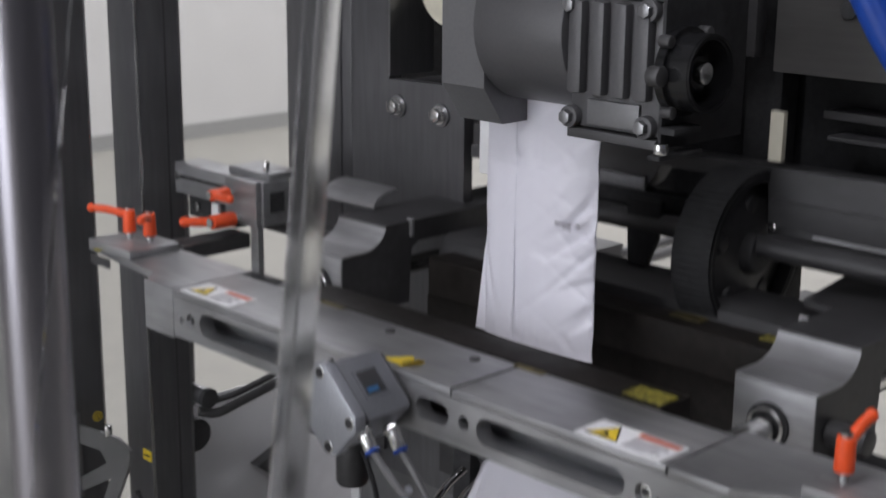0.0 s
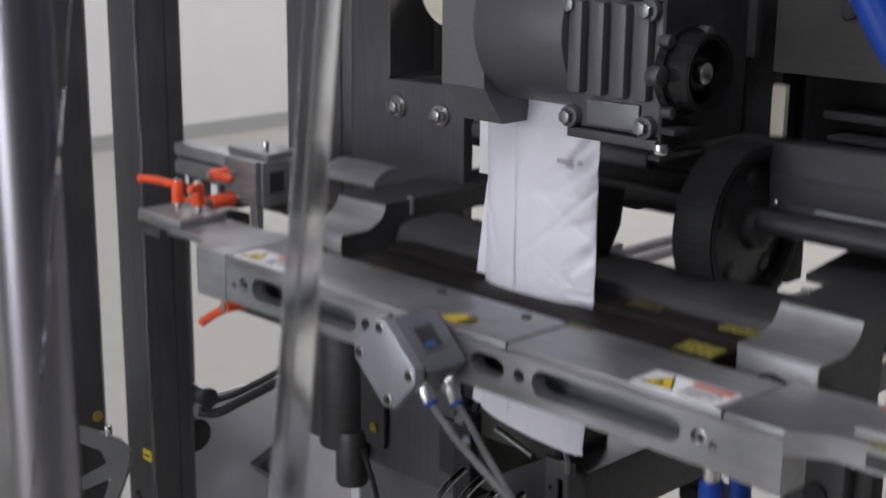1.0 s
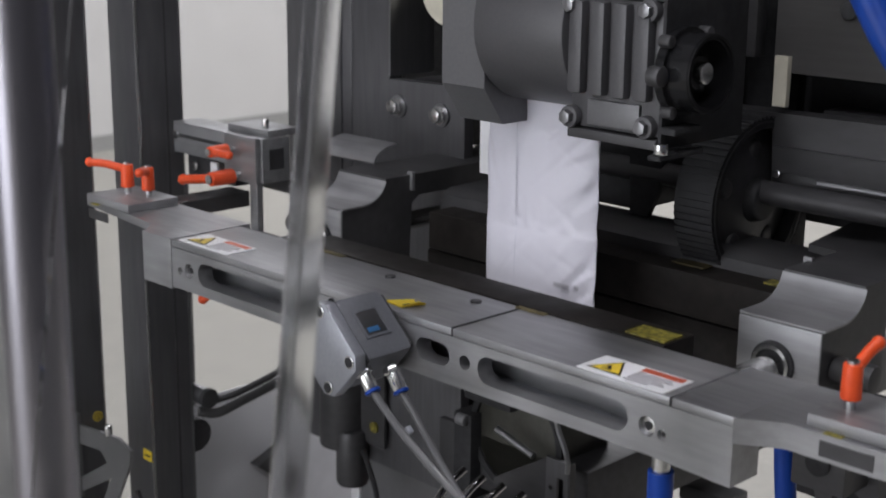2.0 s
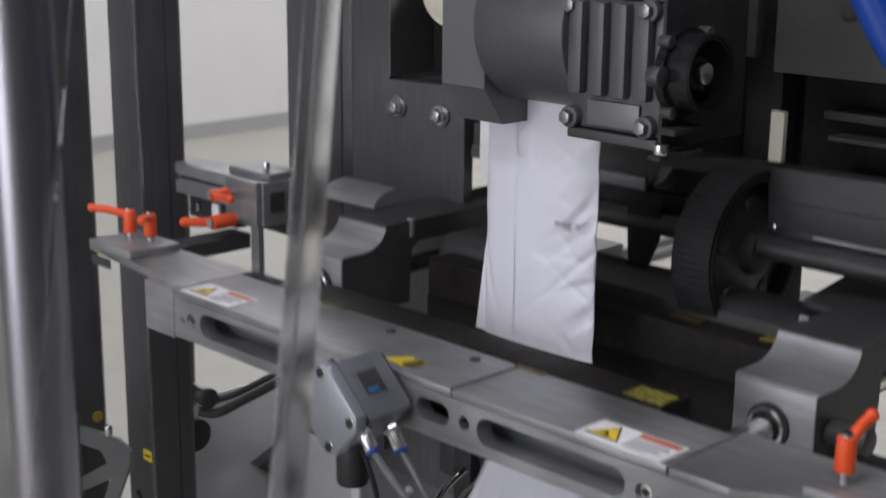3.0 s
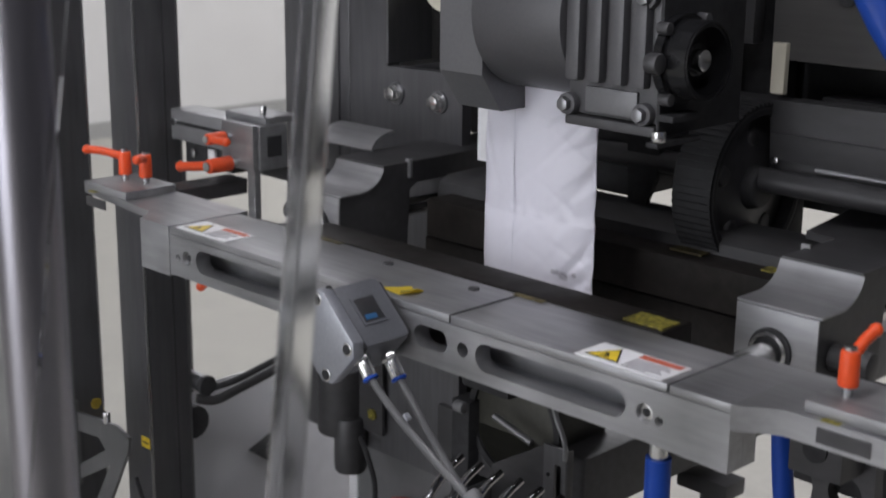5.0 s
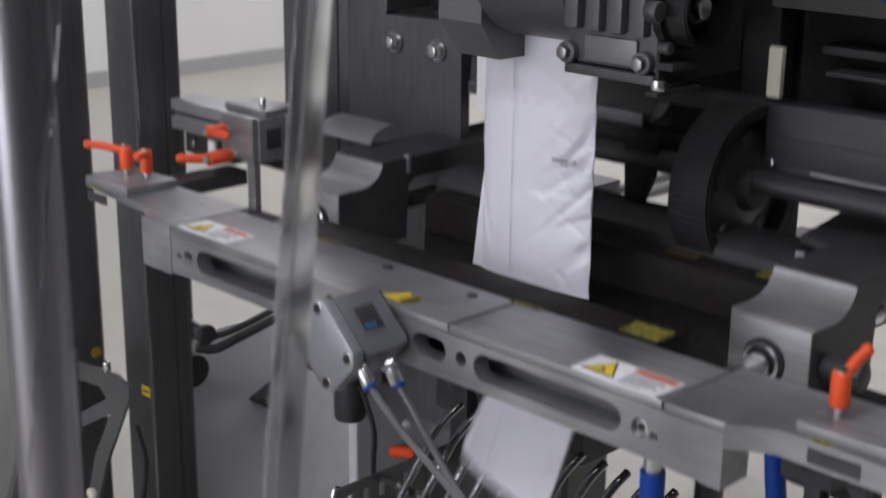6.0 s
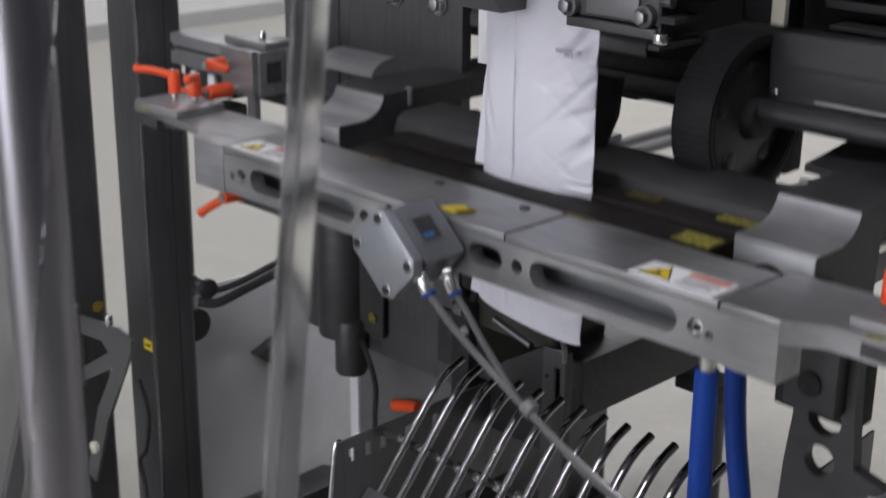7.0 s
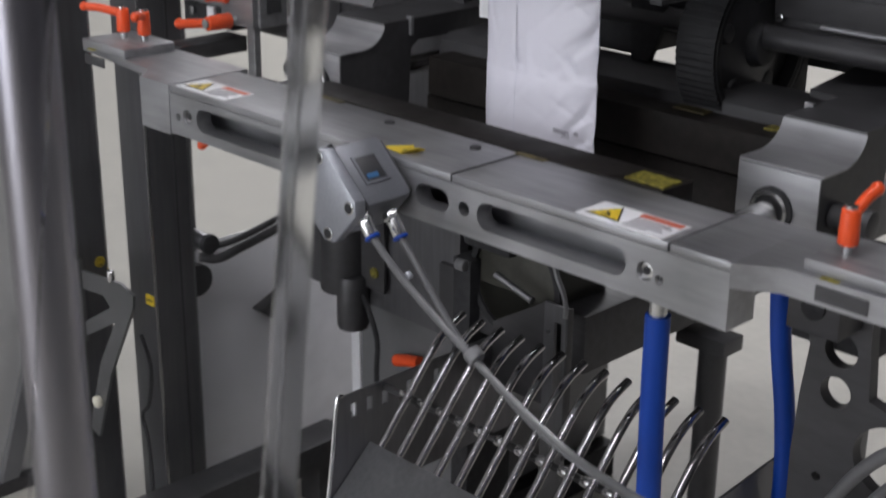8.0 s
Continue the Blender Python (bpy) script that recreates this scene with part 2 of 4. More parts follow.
# ---- front sealing jaw ----
def clamp_lever(parent, at, turn, angle=0.0, size=1.0, rise=0.08, reach=1.0):
    """Orange clamping lever: hub, bent handle, steel stud; turn: degrees about the hub, angle: tilts the hub's axis forward."""
    m = Matrix.Translation(at) @ pose(0, 0, 0, angle, 0, 0) @ pose(0, 0, 0, 0, 0, turn) @ Matrix.Scale(size, 4)
    bm = grown(rod, (0, 0, 0.010), (0, 0, 0.046), 0.0105, 20, 0.0095, 0.002)
    bent(bm, [(0, 0, 0.038), (-0.016 * reach, 0, 0.041 + 0.012 * rise * reach), (-0.036 * reach, 0, 0.044 + 0.034 * rise * reach), (-0.058 * reach, 0, 0.044 + 0.058 * rise * reach)], 0.0062, 12, 5)
    bmesh.ops.create_uvsphere(bm, u_segments=12, v_segments=8, radius=0.0072, matrix=Matrix.Translation((-0.058 * reach, 0, 0.044 + 0.058 * rise * reach)))
    bmesh.ops.transform(bm, matrix=m, verts=bm.verts)
    lever = part("clamp_lever", bm, ORANGE, parent, "orange plastic clamping lever")
    for name, z0, z1, r in (("stud", -0.004, 0.012, 0.0055), ("screw_head", 0.044, 0.0495, 0.0062)):
        bm = grown(rod, (0, 0, z0), (0, 0, z1), r, 12)
        bmesh.ops.transform(bm, matrix=m, verts=bm.verts)
        part(name, bm, BRIGHT, lever, "bright steel")


def warning_label(parent, x, y, z):
    """White label with a yellow danger triangle, a red bar and lines of print, lying on a top face."""
    lab = part("warning_label", grown(box, x, x + 0.112, y, y + 0.050, z, z + 0.0012), WHITE, parent, "white warning label with yellow triangle and red bar")
    bm = bmesh.new()
    vs = [bm.verts.new((x + 0.006 + u, y + 0.007 + v, z + 0.0016)) for u, v in ((0, 0), (0.046, 0), (0.023, 0.038))]
    bm.faces.new(vs)
    part("triangle_border", bm, INK, lab)
    bm = bmesh.new()
    vs = [bm.verts.new((x + 0.006 + u, y + 0.007 + v, z + 0.0020)) for u, v in ((0.004, 0.0024), (0.042, 0.0024), (0.023, 0.0340))]
    bm.faces.new(vs)
    part("triangle", bm, YELLOW, lab, "yellow danger triangle")
    bm = grown(box, x + 0.023, x + 0.034, y + 0.0130, y + 0.0150, z + 0.0022, z + 0.0026)
    box(bm, x + 0.0265, x + 0.0300, y + 0.0165, y + 0.0235, z + 0.0022, z + 0.0026, 0, pose(0, 0, 0, 0, 0, 25))
    box(bm, x + 0.0225, x + 0.0330, y + 0.0190, y + 0.0203, z + 0.0022, z + 0.0026, 0, pose(0, 0, 0, 0, 0, -30))
    part("pictogram", bm, INK, lab)
    part("red_bar", grown(box, x + 0.056, x + 0.108, y + 0.036, y + 0.046, z + 0.0014, z + 0.0018), RED, lab)
    for i in range(5):
        w = (0.044, 0.048, 0.040, 0.046, 0.030)[i]
        part("print_line", grown(box, x + 0.057, x + 0.057 + w, y + 0.0295 - 0.006 * i, y + 0.0315 - 0.006 * i, z + 0.0014, z + 0.0017), GREYINK, lab)


def socket_screw(parent, x, y, z, r):
    bm = grown(rod, (x, y + 0.004, z), (x, y - 0.002, z), r, 20, None, 0.0008)
    s = part("screw", bm, BRIGHT, parent, "bright socket screw")
    part("socket", grown(rod, (x, y - 0.0016, z), (x, y - 0.0028, z), r * 0.5, 6), BLACK, s)


def jaw_beam(parent, s):
    """Milled jaw beam; s = -1 for the one in front, 1 for its mirror behind. Local z = 0 is its top, y = 0 the film."""
    def Y(a, b):
        return (min(s * a, s * b), max(s * a, s * b))
    end = 0.498 if s < 0 else 0.423
    outline = [(-0.436, -0.068), (0.40, -0.068), (end, -0.072), (end, -0.010), (-0.436, -0.010)]
    holes = [slot(0.161, 0.373, -0.037, 0.0165), slot(0.062, 0.117, -0.035, 0.0135), circle(0.141, -0.036, 0.0085),
             slot(-0.374, -0.149, -0.037, 0.0165), slot(-0.117, -0.062, -0.035, 0.0135), circle(-0.130, -0.036, 0.0085),
             circle(0.397, -0.038, 0.0105), circle(0.4155, -0.042, 0.0055), circle(-0.395, -0.038, 0.0105), circle(-0.4165, -0.042, 0.0055)]
    y0, y1 = Y(0.182, 0.158)
    bm = grown(plate, outline, holes, y0, y1, "y")
    part("front_web", bm, ALU, parent, "milled aluminium web with long slots and bores")
    y0, y1 = Y(0.134, 0.126)
    part("pocket_floor", grown(box, -0.43, 0.418, y0, y1, -0.0675, -0.0102), ALU, parent)
    for name, x0, x1 in (("top_plate", -0.436, 0.119), ("top_plate", 0.121, 0.423)):
        y0, y1 = Y(0.182, 0.062)
        part(name, grown(box, x0, x1, y0, y1, -0.0097, 0.0, 0.0020), ALU, parent)
    y0, y1 = Y(0.1815, 0.0625)
    part("plate_joint", grown(box, 0.1183, 0.1217, y0, y1, -0.0090, 0.0004), BLACK, parent)
    # Same aluminium as the beam, coloured paler so the slot insides look lit.
    y0, y1 = Y(0.085, 0.070)
    part("back_web", grown(box, -0.43, 0.418, y0, y1, -0.066, -0.0102), CAPGREY, parent)
    y0, y1 = Y(0.1578, 0.1342)
    part("bottom_plate", grown(box, -0.43, 0.418, y0, y1, -0.068, -0.060), CAPGREY, parent)
    return parent


def front_jaw():
    jaw = thing("front_sealing_jaw", "milled aluminium sealing jaw beam with warning labels and orange levers", "sealing jaw", (0, 0, 1.0))
    jaw_beam(jaw, -1)
    # dark heated bar along the film
    part("heated_bar", grown(box, -0.30, 0.325, -0.0615, -0.004, -0.055, 0.002, 0.002), CHAR, jaw, "black coated heated sealing bar")
    for x in (-0.245, 0.115):
        part("yellow_strip", grown(box, x, x + 0.045, -0.071, -0.0625, 0.0003, 0.0014), SCORCHED, jaw, "scorched yellow strip")
    part("yellow_strip", grown(box, 0.268, 0.322, -0.056, -0.022, 0.0025, 0.0045), WORN_YELLOW, jaw, "scorched yellow strip")
    # end blocks and stepped arms that carry the lever plates
    for s in (-1, 1):
        e = 0.4237 if s > 0 else 0.4367
        x0, x1 = sorted((s * e, s * (0.498 if s > 0 else 0.508)))
        if s > 0:
            part("end_block", grown(box, x0, x1, -0.1578, -0.135, -0.072, -0.0100), ALU, jaw)
            part("end_plate", grown(box, x0 + 0.0022, x1, -0.182, -0.045, -0.0097, 0.0, 0.0012), ALU, jaw)
        else:
            part("end_block", grown(box, x0, x1, -0.183, -0.135, -0.072, 0.0005, 0.0006), ALU, jaw)
            part("end_plate", grown(box, x0, x1, -0.1348, -0.045, -0.026, 0.0005), ALU, jaw)
        bm = bmesh.new()
        outline = [(0.4981, -0.183), (0.540, -0.158), (0.80, -0.158), (0.80, -0.035), (0.4981, -0.045)] if s > 0 else [(0.5085, -0.176), (0.535, -0.150), (0.755, -0.125), (0.755, -0.045), (0.5085, -0.045)]
        plate(bm, [(s * u, v) for u, v in outline], [], -0.026 if s > 0 else -0.012, 0.0, "z")
        part("stepped_arm", bm, ALU, jaw)
        x0, x1, y0, y1 = (0.556, 0.72, -0.150, -0.06) if s > 0 else (-0.730, -0.612, -0.140, -0.050)
        part("lever_plate", grown(box, x0, x1, y0, y1, 0.0005, 0.013, 0.0015), ALU, jaw)
        part("yellow_tag", grown(box, x0 + 0.022, x0 + 0.040, y0 - 0.007, y0 - 0.0005, 0.0002, 0.0014), WORN_YELLOW, jaw)
        part("dark_insert", grown(box, x0 + 0.02, x0 + 0.075, y0 - 0.0095, y0 - 0.0085, -0.021, -0.006), DARK, jaw)
    clamp_lever(jaw, (-0.687, -0.092, 0.013), 45)
    clamp_lever(jaw, (-0.645, -0.082, 0.013), 135)
    clamp_lever(jaw, (0.578, -0.112, 0.013), -98, 0, 0.98, 0.42, 0.62)
    warning_label(jaw, 0.302, -0.184 + 0.004, 0.0002)
    warning_label(jaw, -0.424, -0.184 + 0.006, 0.0002)
    # small torn yellow sticker and countersunk screws on the top plate
    bm = bmesh.new()
    plate(bm, [(-0.012, -0.166), (0.024, -0.170), (0.034, -0.140), (0.022, -0.146), (0.010, -0.136)], [], 0.0003, 0.0013, "z")
    part("torn_sticker", bm, YELLOW, jaw, "torn yellow warning sticker")
    part("sticker_print", grown(box, 0.020, 0.0235, -0.164, -0.146, 0.0014, 0.0018, 0, pose(0, 0, 0, 0, 0, -18)), INK, jaw)
    bm = bmesh.new()
    low = [(0.024, -0.170, 0.0014), (0.034, -0.140, 0.0014), (0.041, -0.158, 0.009)]
    vs = [[bm.verts.new((x, y, z + d)) for x, y, z in low] for d in (0.0, 0.0006)]
    bm.faces.new(vs[0][::-1]), bm.faces.new(vs[1])
    for k in range(3):
        bm.faces.new((vs[0][k], vs[0][(k + 1) % 3], vs[1][(k + 1) % 3], vs[1][k]))
    part("lifted_corner", bm, YELLOW, jaw, "curled corner of the torn sticker")
    for x, y in ((0.067, -0.088), (-0.085, -0.088)):
        part("top_screw", grown(rod, (x, y, -0.001), (x, y, 0.0025), 0.007, 16, None, 0.001), DARK, jaw)
    for x, z, r in ((0.397, -0.038, 0.0102), (0.4155, -0.042, 0.0053), (-0.395, -0.038, 0.0102), (-0.4165, -0.042, 0.0053)):
        socket_screw(jaw, x, -0.176, z, r)
    # guide rods that run back into the arms
    for s in (-1, 1):
        part("guide_rod", grown(rod, (s * 0.393, -0.07, -0.030), (s * 0.393, 0.30, -0.030), 0.0150, 24), BRIGHT, jaw, "polished steel guide rod")
    # knife cylinder
    turn = pose(0, 0, 0, 0, 43, 0)
    def put(bm):
        bmesh.ops.transform(bm, matrix=Matrix.Translation((0.012, 0, -0.030)) @ turn, verts=bm.verts)
        return bm
    cyl = part("air_cylinder", put(grown(box, -0.043, 0.043, -0.262, -0.187, -0.035, 0.035, 0.011)), BLUEGREY, jaw, "blue-grey square air cylinder")
    cut = [(-0.048, -0.028), (-0.036, -0.040), (0.036, -0.040), (0.048, -0.028), (0.048, 0.028), (0.036, 0.040), (-0.036, 0.040), (-0.048, 0.028)]
    bm = grown(plate, cut, [], -0.279, -0.2625, "y")
    bmesh.ops.dissolve_limit(bm, angle_limit=0.02, verts=bm.verts, edges=bm.edges)
    bmesh.ops.bevel(bm, geom=list(bm.edges), offset=0.002, segments=2, affect="EDGES", profile=0.5)
    part("end_cap", put(bm), CAPGREY, cyl, "pale anodised end cap")
    part("joint_line", put(grown(box, -0.0445, 0.0445, -0.2628, -0.2612, -0.0365, 0.0365, 0.003)), BLACK, cyl)
    part("mount_foot", put(grown(box, -0.036, 0.036, -0.1885, -0.1835, -0.030, 0.030, 0.002)), DARK, cyl)
    for u, v in ((-0.035, -0.027), (0.035, -0.027), (0.035, 0.027), (-0.035, 0.027)):
        b = part("bolt", put(grown(rod, (u, -0.2785, v), (u, -0.2805, v), 0.0080, 20, None, 0.0008)), BRIGHT, cyl)
        part("socket", put(grown(rod, (u, -0.2803, v), (u, -0.2812, v), 0.0060, 16)), BLACK, b)
    part("sensor_slot", put(grown(box, -0.018, 0.014, -0.243, -0.212, 0.0345, 0.0360, 0.0008)), DARK, cyl, "dark sensor recess")
    part("slot_lip", put(grown(plate, [(-0.021, -0.246), (0.017, -0.246), (0.017, -0.209), (-0.021, -0.209)], [[(-0.0178, -0.2428), (0.0138, -0.2428), (0.0138, -0.2122), (-0.0178, -0.2122)]], 0.0345, 0.0368, "z")), BLUEGREY, cyl)
    part("blue_mark", put(grown(box, 0.004, 0.0105, -0.239, -0.222, 0.0358, 0.0368, 0.0004)), TEAL, cyl, "small blue mark")
    ends = [((0.052, -0.258, -0.046), (0.070, -0.258, -0.068)), ((0.056, -0.218, -0.052), (0.074, -0.218, -0.077))]
    for a, b in ends:
        a, b = Vector(a), Vector(b)
        fit = part("push_in_fitting", grown(rod, a, b, 0.0085, 14, None, 0.001), BRIGHT, cyl, "nickel push-in fitting")
        way = (b - a).normalized()
        part("blue_ring", grown(rod, b, b + way * 0.004, 0.0095, 14, None, 0.001), BLUE, fit, "blue release ring")
        part("hex_nut", grown(rod, a + way * 0.002, a + way * 0.010, 0.0105, 6, None, 0.001), BRIGHT, fit)
    paths = [
        [(0.070, -0.258, -0.068), (0.095, -0.258, -0.088), (0.128, -0.258, -0.110), (0.191, -0.258, -0.145), (0.252, -0.258, -0.176), (0.319, -0.258, -0.206), (0.382, -0.258, -0.228), (0.452, -0.258, -0.240), (0.55, -0.258, -0.245)],
        [(0.074, -0.218, -0.077), (0.100, -0.218, -0.102), (0.133, -0.220, -0.134), (0.190, -0.228, -0.176), (0.238, -0.244, -0.184), (0.312, -0.252, -0.214), (0.382, -0.251, -0.237), (0.452, -0.250, -0.249), (0.55, -0.250, -0.256)],
    ]
    for p in paths:
        part("air_hose", grown(bent, p, 0.0044, 10, 6), TUBE, cyl, "grey flexible air hose")
    part("hose_clip", grown(rod, (0.226, -0.256, -0.160), (0.239, -0.256, -0.167), 0.0105, 14, None, 0.002), GREYP, cyl, "grey plastic hose clip")
    part("hose_tie", grown(box, 0.110, 0.119, -0.246, -0.238, -0.110, -0.1055, 0.0015, pose(0, 0, 0, 0, 35, 0)), CAPGREY, cyl, "pale cable tie")
    # blue hose under the beam
    part("hose_nipple", grown(rod, (0.405, -0.165, -0.070), (0.405, -0.165, -0.092), 0.010, 12), BRIGHT, jaw)
    part("blue_hose", grown(bent, [(0.405, -0.165, -0.088), (0.406, -0.165, -0.20), (0.410, -0.165, -0.34), (0.415, -0.16, -0.55)], 0.0135, 16), BLUE, jaw, "thick blue air hose")
    return jaw


FRONT = front_jaw()


def rear_jaw():
    jaw = thing("rear_sealing_jaw", "dark rear sealing jaw with grey cover sheet", "sealing jaw", (0, 0, 1.0))
    part("heated_bar", grown(box, -0.30, 0.325, 0.004, 0.060, -0.055, 0.002, 0.002), CHAR, jaw, "black coated heated sealing bar")
    part("beam", grown(box, -0.335, 0.335, 0.0605, 0.165, -0.066, 0.004, 0.002), DARK, jaw)
    part("lower_web", grown(box, -0.330, 0.330, 0.030, 0.150, -0.165, -0.0665, 0.003), CHAR, jaw)
    bm = bmesh.new()
    prof = [(0.058, 0.000), (0.060, 0.014), (0.075, 0.022), (0.150, 0.024), (0.150, 0.027), (0.073, 0.026), (0.057, 0.017), (0.055, 0.000)]
    plate(bm, prof, [], -0.325, 0.325, "x")
    part("cover_sheet", bm, DARK, jaw, "dark grey bent cover sheet")
    for x, wear in ((0.270, WORN_YELLOW), (0.130, SCORCHED)):
        part("yellow_strip", grown(box, x, x + 0.050, 0.032, 0.052, 0.0025, 0.0045), wear, jaw, "scorched yellow strip")
    part("strip_block", grown(box, 0.3255, 0.3448, 0.010, 0.050, -0.050, 0.006, 0.002), WORN_YELLOW, jaw, "yellowed end block")
    part("blue_hose", grown(bent, [(0.334, 0.0, -0.05), (0.333, 0.0, -0.12), (0.342, 0.0, -0.24), (0.360, 0.0, -0.35), (0.368, 0.0, -0.45), (0.364, 0.0, -0.56)], 0.0135, 16), BLUE, jaw, "thick blue air hose")
    part("hose_block", grown(box, 0.331, 0.37, -0.02, 0.06, -0.085, -0.0560, 0.003), DARK, jaw)
    part("guide_bracket", grown(plate, [(-0.016, 0.0275), (-0.022, 0.125), (0.038, 0.125), (0.032, 0.07), (0.014, 0.0275)], [], 0.128, 0.138, "y"), BLACK, jaw)
    return jaw


REAR = rear_jaw()


def carriage():
    car = thing("jaw_carriage", "dark steel carriage with two arms that slides up and down", "carriage", (0, 0, 1.0))
    prof = [(-0.040, -0.075), (-0.040, 0.018)]
    for k in range(11):
        a = math.pi / 2 * k / 10
        prof.append((-0.002 + 0.047 * math.sin(a), 0.018 + 0.036 * (1 - math.cos(a))))
    prof += [(0.050, 0.054), (0.62, 0.054), (0.62, 0.020), (0.115, 0.020), (0.100, 0.010), (0.095, -0.075)]
    for s in (-1, 1):
        x0, x1 = sorted((s * 0.345, s * 0.450))
        arm = part("side_arm", grown(plate, prof, [], x0, x1, "x"), DARK, car, "dark steel arm with a scooped front")
        skin = bmesh.new()
        low = prof[1:12]
        plate(skin, low + [(y, z + 0.0025) for y, z in reversed(low)], [], x0 - 0.002, x1 + 0.002, "x")
        part("scoop", skin, ALU, arm, "bright milled scoop")
        part("front_face", grown(box, x0, x1, -0.0435, -0.0405, -0.075, 0.0175, 0.001), ALU, arm)
        part("bush", grown(rod, (s * 0.393, -0.048, -0.030), (s * 0.393, -0.040, -0.030), 0.027, 28, None, 0.001), BLACK, arm)
        part("bush_ring", grown(plate, circle(s * 0.393, -0.030, 0.0235, 32), [circle(s * 0.393, -0.030, 0.0190, 32)], -0.0515, -0.0485, "y"), BRIGHT, arm, "bright bush ring")
        part("back_rod", grown(rod, (s * 0.345, 0.20, -0.03), (0.0, 0.20, -0.03), 0.020, 20), STEEL, car)
        if s < 0:
            part("rear_sheet", grown(box, -0.400, -0.08, 0.300, 0.308, -0.112, -0.060, 0.002), CAPGREY, car, "grey sheet behind the jaw")
        roll = [(0.150 - 0.050 * math.cos(a), 0.058 + 0.026 * math.sin(a)) for a in (math.pi / 2 * k / 8 for k in range(9))]
        if s < 0:
            part("rolled_sheet", grown(plate, roll + [(y + 0.002, z - 0.0025) for y, z in reversed(roll)], [], -0.56, -0.432, "x"), ALU, car, "curved steel sheet")
        part("notch_tab", grown(box, s * 0.345 - 0.006, s * 0.345 + 0.006, 0.095, 0.100, 0.03, 0.0585), ALU, car)
    part("gusset_plate", grown(plate, [(0.292, 0.185), (0.267, 0.337), (0.240, 0.615), (0.3448, 0.615), (0.3448, 0.175)], [], 0.040, 0.050, "z"), DARK, car)
    # slotted rail with orange levers beside the arm
    rail = part("rail", grown(box, -0.880, -0.7155, 0.03, 0.085, 0.024, 0.078, 0.002), ALU, car, "grey aluminium rail")
    part("end_block", grown(box, -0.7150, -0.6250, 0.0290, 0.085, 0.004, 0.0782, 0.002), ALU, rail)
    part("under_block", grown(box, -0.862, -0.722, 0.045, 0.080, -0.018, 0.0238, 0.004), BLACK, rail)
    part("under_screw", grown(rod, (-0.83, 0.044, 0.004), (-0.83, 0.036, 0.004), 0.008, 14, None, 0.001), BRIGHT, rail)
    part("under_clip", grown(box, -0.785, -0.765, 0.038, 0.0445, -0.010, 0.018, 0.002), WHITE, rail)
    part("left_pin", grown(rod, (-0.868, 0.0295, 0.055), (-0.868, 0.026, 0.055), 0.007, 12), BRIGHT, rail)
    part("rail_groove", grown(box, -0.875, -0.717, 0.0288, 0.0300, 0.052, 0.058), BLACK, rail)
    part("rail_bore", grown(box, -0.6245, -0.6235, 0.043, 0.072, 0.026, 0.060), BLACK, rail)
    part("clamp_plate", grown(box, -0.715, -0.630, 0.018, 0.0285, 0.004, 0.080, 0.001), ALU, rail)
    part("rail_top", grown(box, -0.74, -0.63, 0.045, 0.11, 0.0785, 0.090, 0.001), ALU, rail)
    part("pin", grown(rod, (-0.655, 0.06, 0.088), (-0.655, 0.06, 0.106), 0.0055, 12, None, 0.001), BRIGHT, rail)
    clamp_lever(car, (-0.693, 0.018, 0.055), 184, 90)
    clamp_lever(car, (-0.676, 0.018, 0.014), 8, 90, 1.25)
    clamp_lever(car, (-0.628, 0.0, -0.150), 34, 90, 1.15)
    part("lever_bracket", grown(box, -0.66, -0.52, 0.0, 0.03, -0.175, -0.075, 0.002), DARK, car)
    part("link_block", grown(box, 0.420, 0.487, -0.035, 0.0195, -0.166, -0.0755, 0.003), DARK, car)
    part("link_bolt", grown(rod, (0.454, -0.039, -0.132), (0.454, -0.034, -0.132), 0.015, 24, None, 0.001), BLACK, car)
    bite = [(0.545 - 0.052 * math.sin(a), -0.318 + 0.046 * math.cos(a)) for a in (math.pi * k / 12 for k in range(13))]
    edge = [(0.408, -0.0765), (0.412, -0.160), (0.423, -0.205), (0.416, -0.270), (0.412, -0.350), (0.414, -0.46), (0.545, -0.46)] + bite[::-1] + [(0.548, -0.262), (0.506, -0.250), (0.500, -0.180), (0.497, -0.0765)]
    swing_arm = part("holed_arm", grown(plate, edge, [circle(0.4625, -0.254, 0.0200, 24), circle(0.464, -0.200, 0.0215, 24), circle(0.450, -0.37, 0.006, 12)], 0.020, 0.038, "y"), DARK, car, "dark steel arm with round lightening holes")
    part("arm_block", grown(box, 0.385, 0.494, 0.0385, 0.075, -0.211, -0.0765, 0.003), BLACK, swing_arm)
    part("hanger", grown(box, -0.652, -0.632, 0.022, 0.034, -0.135, 0.004, 0.001), ALU, car)
    part("side_bar", grown(box, -0.742, -0.690, -0.085, 0.050, -0.046, -0.020, 0.002), DARK, car, "dark flat side bar")
    part("rail_support", grown(box, -0.86, -0.46, 0.09, 0.13, -0.022, 0.004, 0.002), DARK, car)
    for s in (-1, 1):
        part("knuckle", grown(rod, (s * 0.451, -0.01, -0.03), (s * 0.50, -0.01, -0.03), 0.016, 20, None, 0.002), DARK, car)
    # cross beam with a notch for the wheel
    shape = [(-0.36, 0.132), (-0.030, 0.132), (-0.008, 0.145), (0.010, 0.173), (0.187, 0.175), (0.192, 0.092), (0.90, 0.092), (0.90, 0.208), (-0.36, 0.189)]
    part("ivory_strip", grown(box, 0.186, 0.206, 0.246, 0.256, 0.206, 0.272, 0.001), IVORY, car, "ivory plastic strip")
    web = part("cross_beam", grown(plate, shape, [], 0.25, 0.285, "y"), DARK, car, "dark steel cross beam with a notch")
